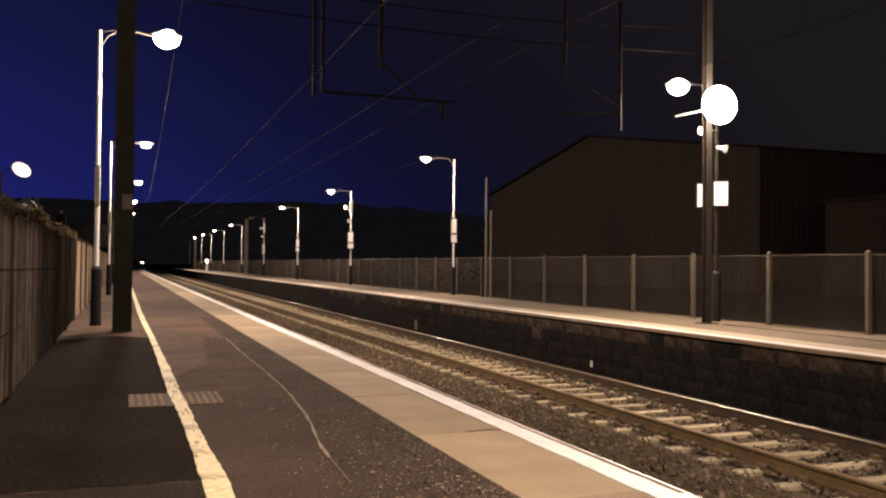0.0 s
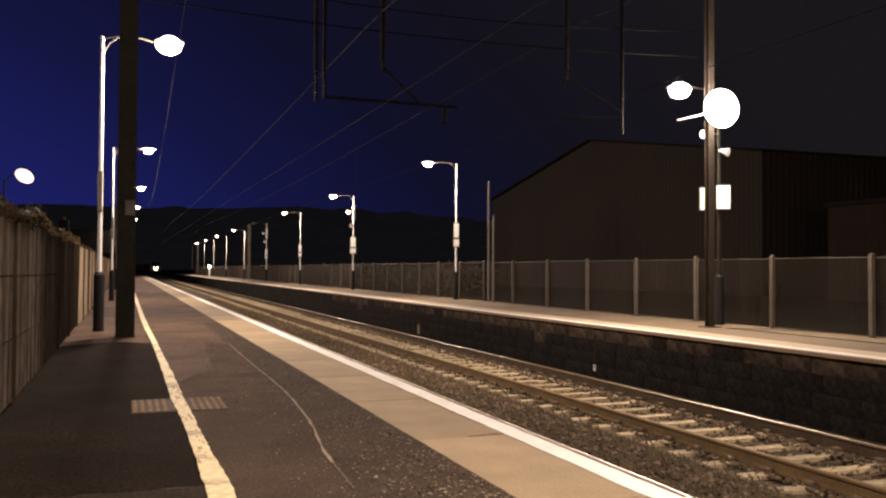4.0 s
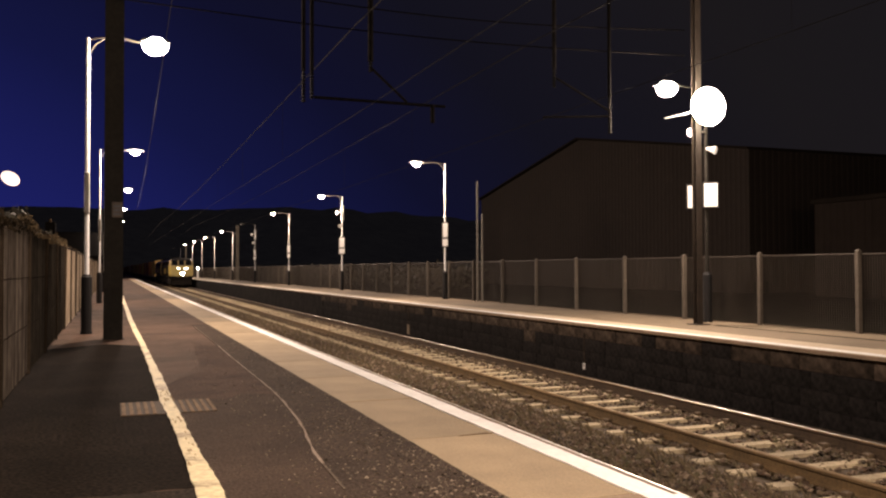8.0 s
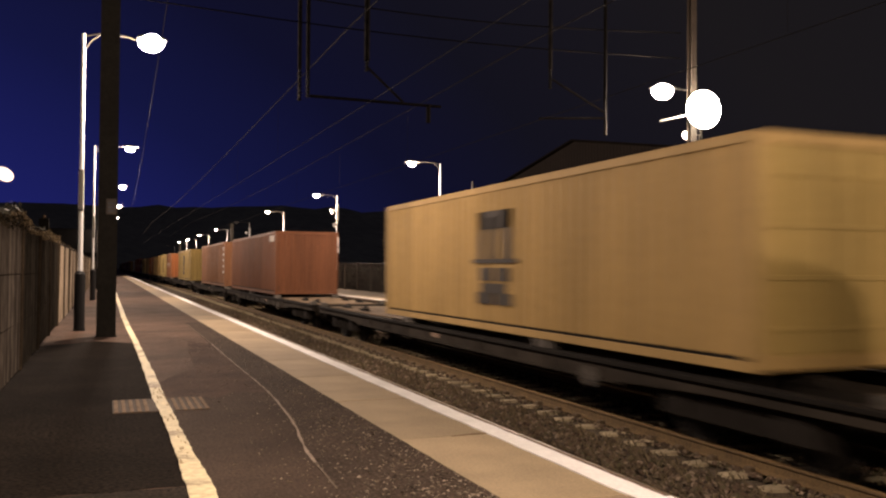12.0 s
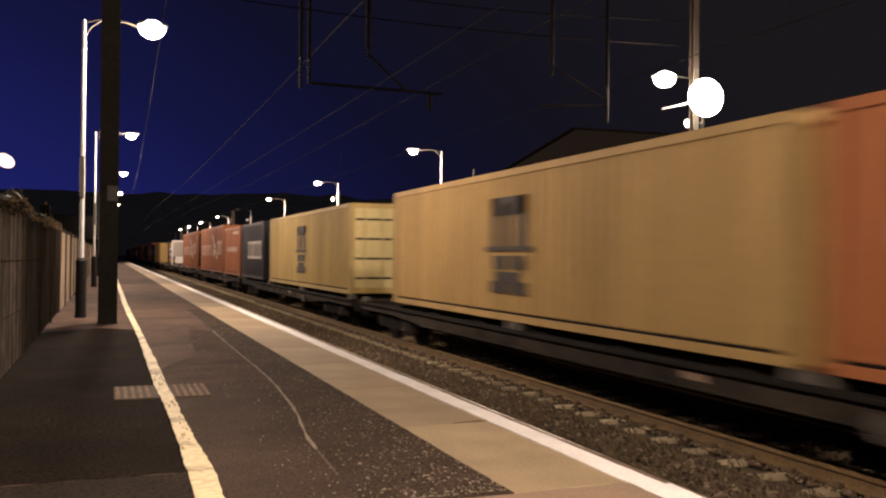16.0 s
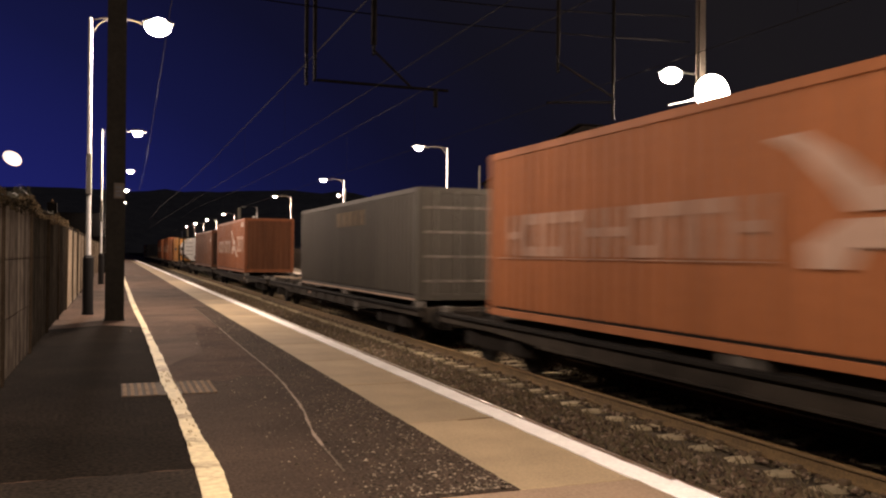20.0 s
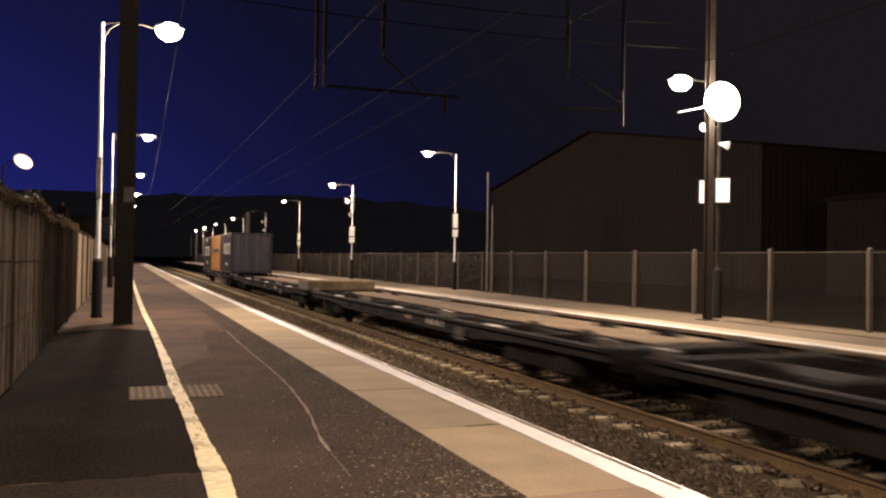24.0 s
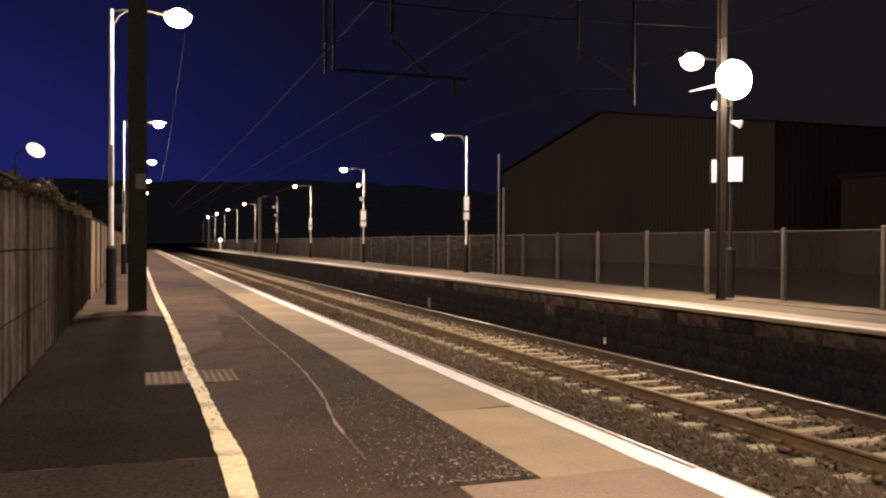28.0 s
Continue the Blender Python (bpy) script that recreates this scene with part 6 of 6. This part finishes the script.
def locomotive(s, label):
    L = 17.8
    lo = base("electric_locomotive", (FAR_C, s, 0))
    tagged(lo, label, "locomotive", group="electric locomotives")
    # body between the two cabs, in its paint bands
    for pair in ((0, 1), (10, 11)):
        bm = B()
        a, b = ring(bm, 2.3), ring(bm, L - 2.3)
        for i in pair:
            bm.faces.new((a[i], a[i + 1], b[i + 1], b[i]))
        part("lower_side", bm, M["loco_grey"], lo, "grime-streaked grey side panels")
    for i in (2, 9):
        bm = B()
        a, b = ring(bm, 2.3), ring(bm, L - 2.3)
        bm.faces.new((a[i], a[i + 1], b[i + 1], b[i]))
        part("upper_side", bm, M["loco_dark"], lo, "dark upper side band")
    bm = B()
    a, b = ring(bm, 2.3), ring(bm, L - 2.3)
    for i in range(3, 9):
        bm.faces.new((a[i], a[i + 1], b[i + 1], b[i]))
    part("roof", bm, M["loco_roof"], lo, "dark glossy curved roof", smooth=True)
    for f in (0, 1):
        # one cab at each end: side, roof, sloping front
        def yy(v):
            return v if f == 0 else L - v
        sg = 1 if f == 0 else -1
        bm = B()
        rows = [ring(bm, yy(1.88), rake=-0.20 * sg), ring(bm, yy(0.9)), ring(bm, yy(0.35), 0.97, 0.995, 0.10 * sg), ring(bm, yy(0.06), 0.90, 0.985, 0.24 * sg)]
        for p, q in zip(rows, rows[1:]):
            for i in (0, 1, 10, 11):
                bm.faces.new((p[i], p[i + 1], q[i + 1], q[i]))
        front = rows[-1]
        low_front = [front[i] for i in (0, 1, 2, 10, 11, 12)]
        bm.faces.new(low_front)
        part("cab_front", bm, M["loco_yellow"], lo, "warning yellow nose panel")
        for pair in ((0, 1), (10, 11)):
            bm = B()
            rows = [ring(bm, yy(2.3)), ring(bm, yy(1.88), rake=-0.20 * sg)]
            for i in pair:
                bm.faces.new((rows[0][i], rows[0][i + 1], rows[1][i + 1], rows[1][i]))
            part("cab_side", bm, M["loco_grey"], lo)
        for i in (2, 9):
            bm = B()
            rows = [ring(bm, yy(2.3)), ring(bm, yy(0.9))]
            bm.faces.new((rows[0][i], rows[0][i + 1], rows[1][i + 1], rows[1][i]))
            part("cab_upper_side", bm, M["loco_red"], lo, "dull red band beside the cab")
        bm = B()
        rows = [ring(bm, yy(0.9)), ring(bm, yy(0.35), 0.97, 0.995, 0.10 * sg), ring(bm, yy(0.06), 0.90, 0.985, 0.24 * sg)]
        for p, q in zip(rows, rows[1:]):
            for i in (2, 9):
                bm.faces.new((p[i], p[i + 1], q[i + 1], q[i]))
        fr = rows[-1]
        bm.faces.new([fr[i] for i in (2, 3, 9, 10)])
        part("window_surround", bm, M["loco_visor"], lo, "dull cream window surround")
        bm = B()
        rows = [ring(bm, yy(2.3)), ring(bm, yy(0.9)), ring(bm, yy(0.35), 0.97, 0.995, 0.10 * sg), ring(bm, yy(0.06), 0.90, 0.985, 0.24 * sg)]
        for p, q in zip(rows, rows[1:]):
            for i in range(3, 9):
                bm.faces.new((p[i], p[i + 1], q[i + 1], q[i]))
        bm.faces.new([rows[-1][i] for i in range(3, 10)])
        part("cab_roof", bm, M["cab_roof"], lo, "grey domed cab roof")
        # waist strip, windscreens, lights
        yf = 0.06
        bm = B()
        box(bm, -1.18, 1.18, min(yy(yf - 0.035), yy(yf + 0.02)), max(yy(yf - 0.035), yy(yf + 0.02)), 1.50, 1.57, 0.008)
        part("waist_strip", bm, M["loco_cream"], lo)
        for x0, x1 in ((-1.02, -0.48), (-0.24, 0.24), (0.48, 1.02)):
            for nm, g, mm, off in (("windscreen_frame", 0.05, "post_black", 0.012), ("windscreen", 0.0, "glass", 0.022)):
                bm = B()
                q = [(x0 - g, 1.62 - g), (x1 + g, 1.62 - g), (x1 + g * 0.8 - 0.02, 2.12 + g), (x0 - g * 0.8 + 0.02, 2.12 + g)]
                fa = [bm.verts.new((x, yy(yf + 0.24 * (z - 1.55) - off), z)) for x, z in q]
                fb = [bm.verts.new((x, yy(yf + 0.24 * (z - 1.55) + 0.03), z)) for x, z in q]
                bm.faces.new(fa), bm.faces.new(fb[::-1])
                for i in range(4):
                    bm.faces.new((fa[i], fb[i], fb[(i + 1) % 4], fa[(i + 1) % 4]))
                bmesh.ops.recalc_face_normals(bm, faces=bm.faces)
                part(nm, bm, M[mm], lo)
        lit = f == 0 and s < 30
        for x, z, w, h, mm in ((0.10, 0.66, 0.17, 0.12, "headlight"), (-0.33, 1.22, 0.13, 0.05, "marker"), (0.48, 1.23, 0.16, 0.075, "marker")):
            bm = B()
            y0, y1 = sorted((yy(yf - 0.03), yy(yf + 0.02)))
            box(bm, x - w - 0.04, x + w + 0.04, y0, y1, z - h - 0.04, z + h + 0.04, 0.012)
            hs = part("light_case", bm, M["loco_dark"], lo)
            bm = B()
            y0, y1 = sorted((yy(yf - 0.045), yy(yf - 0.02)))
            box(bm, x - w, x + w, y0, y1, z - h, z + h, 0.01)
            part("light_lens", bm, M[mm] if lit else M["glass"], hs, "glowing white lens" if lit else "")
        bm = B()
        y0, y1 = sorted((yy(yf - 0.02), yy(yf + 0.05)))
        box(bm, -1.18, 1.18, y0, y1, 0.02, 0.32, 0.02)
        part("buffer_beam", bm, M["under_dark"], lo)
        buffers(lo, yy(yf), 0.16, bool(f), 0.67)
        bm = B()
        y0, y1 = sorted((yy(0.25), yy(0.55)))
        box(bm, -1.12, 1.12, y0, y1, -0.62, 0.0, 0.03)
        part("plough", bm, M["under_dark"], lo)
        for sx in (-1, 1):
            # cab door and side window
            for nm, ya, yb, za, zb, mm in (("cab_window", 0.98, 1.50, 1.60, 2.02, "loco_glass"), ("door_window", 1.72, 2.12, 1.60, 2.02, "loco_glass")):
                bm = B()
                y0, y1 = sorted((yy(ya), yy(yb)))
                q = [(y0, za), (y1, za), (y1, zb), (y0, zb)]

                def xo(z):
                    return sx * (1.32 - 0.09 * (z - 1.54) / 0.58 + 0.008)
                fa = [bm.verts.new((xo(z), y, z)) for y, z in q]
                fb = [bm.verts.new((xo(z) - sx * 0.03, y, z)) for y, z in q]
                bm.faces.new(fa), bm.faces.new(fb[::-1])
                for i in range(4):
                    bm.faces.new((fa[i], fb[i], fb[(i + 1) % 4], fa[(i + 1) % 4]))
                bmesh.ops.recalc_face_normals(bm, faces=bm.faces)
                part(nm, bm, M[mm], lo)
            for z in (1.34, 1.44):
                bm = B()
                y0, y1 = sorted((yy(0.92), yy(1.55)))
                box(bm, min(sx * 1.318, sx * 1.330), max(sx * 1.318, sx * 1.330), y0, y1, z, z + 0.03)
                part("step_slot", bm, M["loco_dark"], lo, "dark slot in the cab side")
            for y in (1.62, 2.22):
                bm = B()
                tube(bm, (sx * 1.36, yy(y), 0.5), (sx * 1.36, yy(y), 1.5), 0.016, seg=6)
                part("handrail", bm, M["wheel"], lo)
    # louvres and windows along the side
    for sx in (-1, 1):
        # a row of deep-set side windows and two intake grilles, each in its frame
        for k in range(5):
            y0, y1 = 3.0 + k * 2.35, 4.75 + k * 2.35

            def lean_x(z, out):
                return sx * (1.32 - 0.09 * (z - 1.54) / 0.58 + out)
            for nm, g, mm, out in (("window_frame", 0.05, "loco_grey", 0.010), ("side_window", 0.0, "loco_glass", 0.016)) if k in (0, 1, 3) else (("grille_frame", 0.05, "loco_grey", 0.010),):
                bm = B()
                q = [(y0 - g, 1.62 - g), (y1 + g, 1.62 - g), (y1 + g, 2.00 + g), (y0 - g, 2.00 + g)]
                fa = [bm.verts.new((lean_x(z, out), y, z)) for y, z in q]
                fb = [bm.verts.new((lean_x(z, -0.02), y, z)) for y, z in q]
                bm.faces.new(fa), bm.faces.new(fb[::-1])
                for i in range(4):
                    bm.faces.new((fa[i], fb[i], fb[(i + 1) % 4], fa[(i + 1) % 4]))
                bmesh.ops.recalc_face_normals(bm, faces=bm.faces)
                part(nm, bm, M[mm], lo)
            if k in (2, 4):
                for j in range(7):
                    bm = B()
                    z = 1.62 + j * 0.056
                    x = lean_x(z, 0.0)
                    box(bm, min(x, x + sx * 0.018), max(x, x + sx * 0.018), y0, y1, z, z + 0.022)
                    part("slat", bm, M["loco_dark"], lo)
        bm = B()
        box(bm, min(sx * 1.318, sx * 1.330), max(sx * 1.318, sx * 1.330), 1.8, L - 1.8, 1.505, 1.535)
        part("waist_rail", bm, M["loco_grey"], lo, "dull waist rail along the side")
        for y in (3.9, 5.9, 12.3, 14.3):
            bm = B()
            box(bm, min(sx * 1.318, sx * 1.326), max(sx * 1.318, sx * 1.326), y - 0.55, y + 0.55, 0.60, 1.40, 0.003)
            part("access_panel", bm, M["loco_grey"], lo, "access panel in the side")
        # Pale strip takes the place of a highlight at the side's foot.
        bm = B()
        box(bm, min(sx * 1.29, sx * 1.335), max(sx * 1.29, sx * 1.335), 4.2, L - 4.2, 0.318, 0.342)
        part("foot_rail", bm, M["galv"], lo, "thin pale strip added for the highlight at the foot")
        bm = B()
        box(bm, min(sx * 1.318, sx * 1.328), max(sx * 1.318, sx * 1.328), 6.50, 11.65, 0.64, 1.17)
        nb = part("name_band", bm, M["loco_name"], lo, "dim yellow name band")
        for k, (ya, yb) in enumerate(((6.62, 7.02), (7.36, 7.52), (8.06, 8.62), (9.10, 9.26), (9.78, 10.24), (10.60, 10.80), (11.08, 11.60))):
            bm = B()
            box(bm, min(sx * 1.318, sx * 1.328), max(sx * 1.318, sx * 1.328), ya, yb, 1.165, 1.275 - 0.03 * (k % 2))
            part("stroke", bm, M["loco_name"], nb, "yellow stroke above the band")
        bm = B()
        box(bm, min(sx * 1.318, sx * 1.328), max(sx * 1.318, sx * 1.328), 8.35, 9.12, 0.54, 0.645)
        part("stroke", bm, M["loco_name"], nb, "yellow stroke below the band")
        for k in range(11):
            bm = B()
            z0, z1 = (0.66, 0.92) if k % 3 == 1 else (0.98, 1.15) if k % 3 == 0 else (0.82, 0.98)
            box(bm, min(sx * 1.326, sx * 1.331), max(sx * 1.326, sx * 1.331), 6.70 + k * 0.44, 6.70 + k * 0.44 + 0.09, z0, z1)
            part("print", bm, M["cover_rib"], nb, "dark bars standing for lettering")
        bm = B()
        box(bm, min(sx * 1.20, sx * 1.30), max(sx * 1.20, sx * 1.30), 2.0, L - 2.0, 0.24, 0.35, 0.01)
        part("sole_bar", bm, M["steel_dark"], lo)
        # Bright metal strip added to carry the roof-edge highlight.
        bm = B()
        tube(bm, (sx * 1.235, 0.9, 2.13), (sx * 1.235, L - 0.9, 2.13), 0.022, seg=8)
        part("rain_strip", bm, M["rail_top"], lo, "shiny strip added for the highlight along the roof edge")
    bm = B()
    box(bm, -1.1, 1.1, 6.2, 8.4, -0.60, 0.26, 0.04)
    box(bm, -1.14, 1.14, 8.5, 11.1, -0.50, 0.26, 0.04)
    part("underframe_box", bm, M["under_dark"], lo, "dark underframe equipment box")
    bm = B()
    tube(bm, (-0.8, 5.8, 2.53), (0.8, 5.8, 2.53), 0.03, seg=6)
    for x in (-0.55, 0.55):
        tube(bm, (x, 4.4, 2.36), (x * 0.8, 6.6, 2.58), 0.025, seg=6)
        tube(bm, (x, 8.8, 2.36), (x * 0.8, 6.6, 2.58), 0.025, seg=6)
    part("pantograph", bm, M["near_black"], lo, "lowered pantograph")
    for k in range(4):
        bm = B()
        tube(bm, (0.4, 10.2 + k * 0.9, 2.36), (0.4, 10.2 + k * 0.9, 2.62), 0.06, 0.04, seg=8)
        part("roof_insulator", bm, M["insulator"], lo)
    for y in (3.4, L - 3.4):
        b = part("bogie", LOCO_BOGIE, None, lo, "dark bogie", at=(0, y, RAIL))
        for dy in (-1.6, 1.6):
            wheels(b, dy)
    return rolling(lo, s, 0.0)


locomotive(18.55, "grey electric freight locomotive, yellow nose with lit headlamps")
locomotive(36.85, "grey electric freight locomotive with yellow ends, coupled behind another")


def motions():
    """The whole train runs through at one steady speed."""
    for ob, s, z in RUNNING:
        walk(ob, [(t, pose(FAR_C, s - SPEED * (t - T0), z)) for t in (0.0, 9.0, 18.0, 28.0)])


motions()
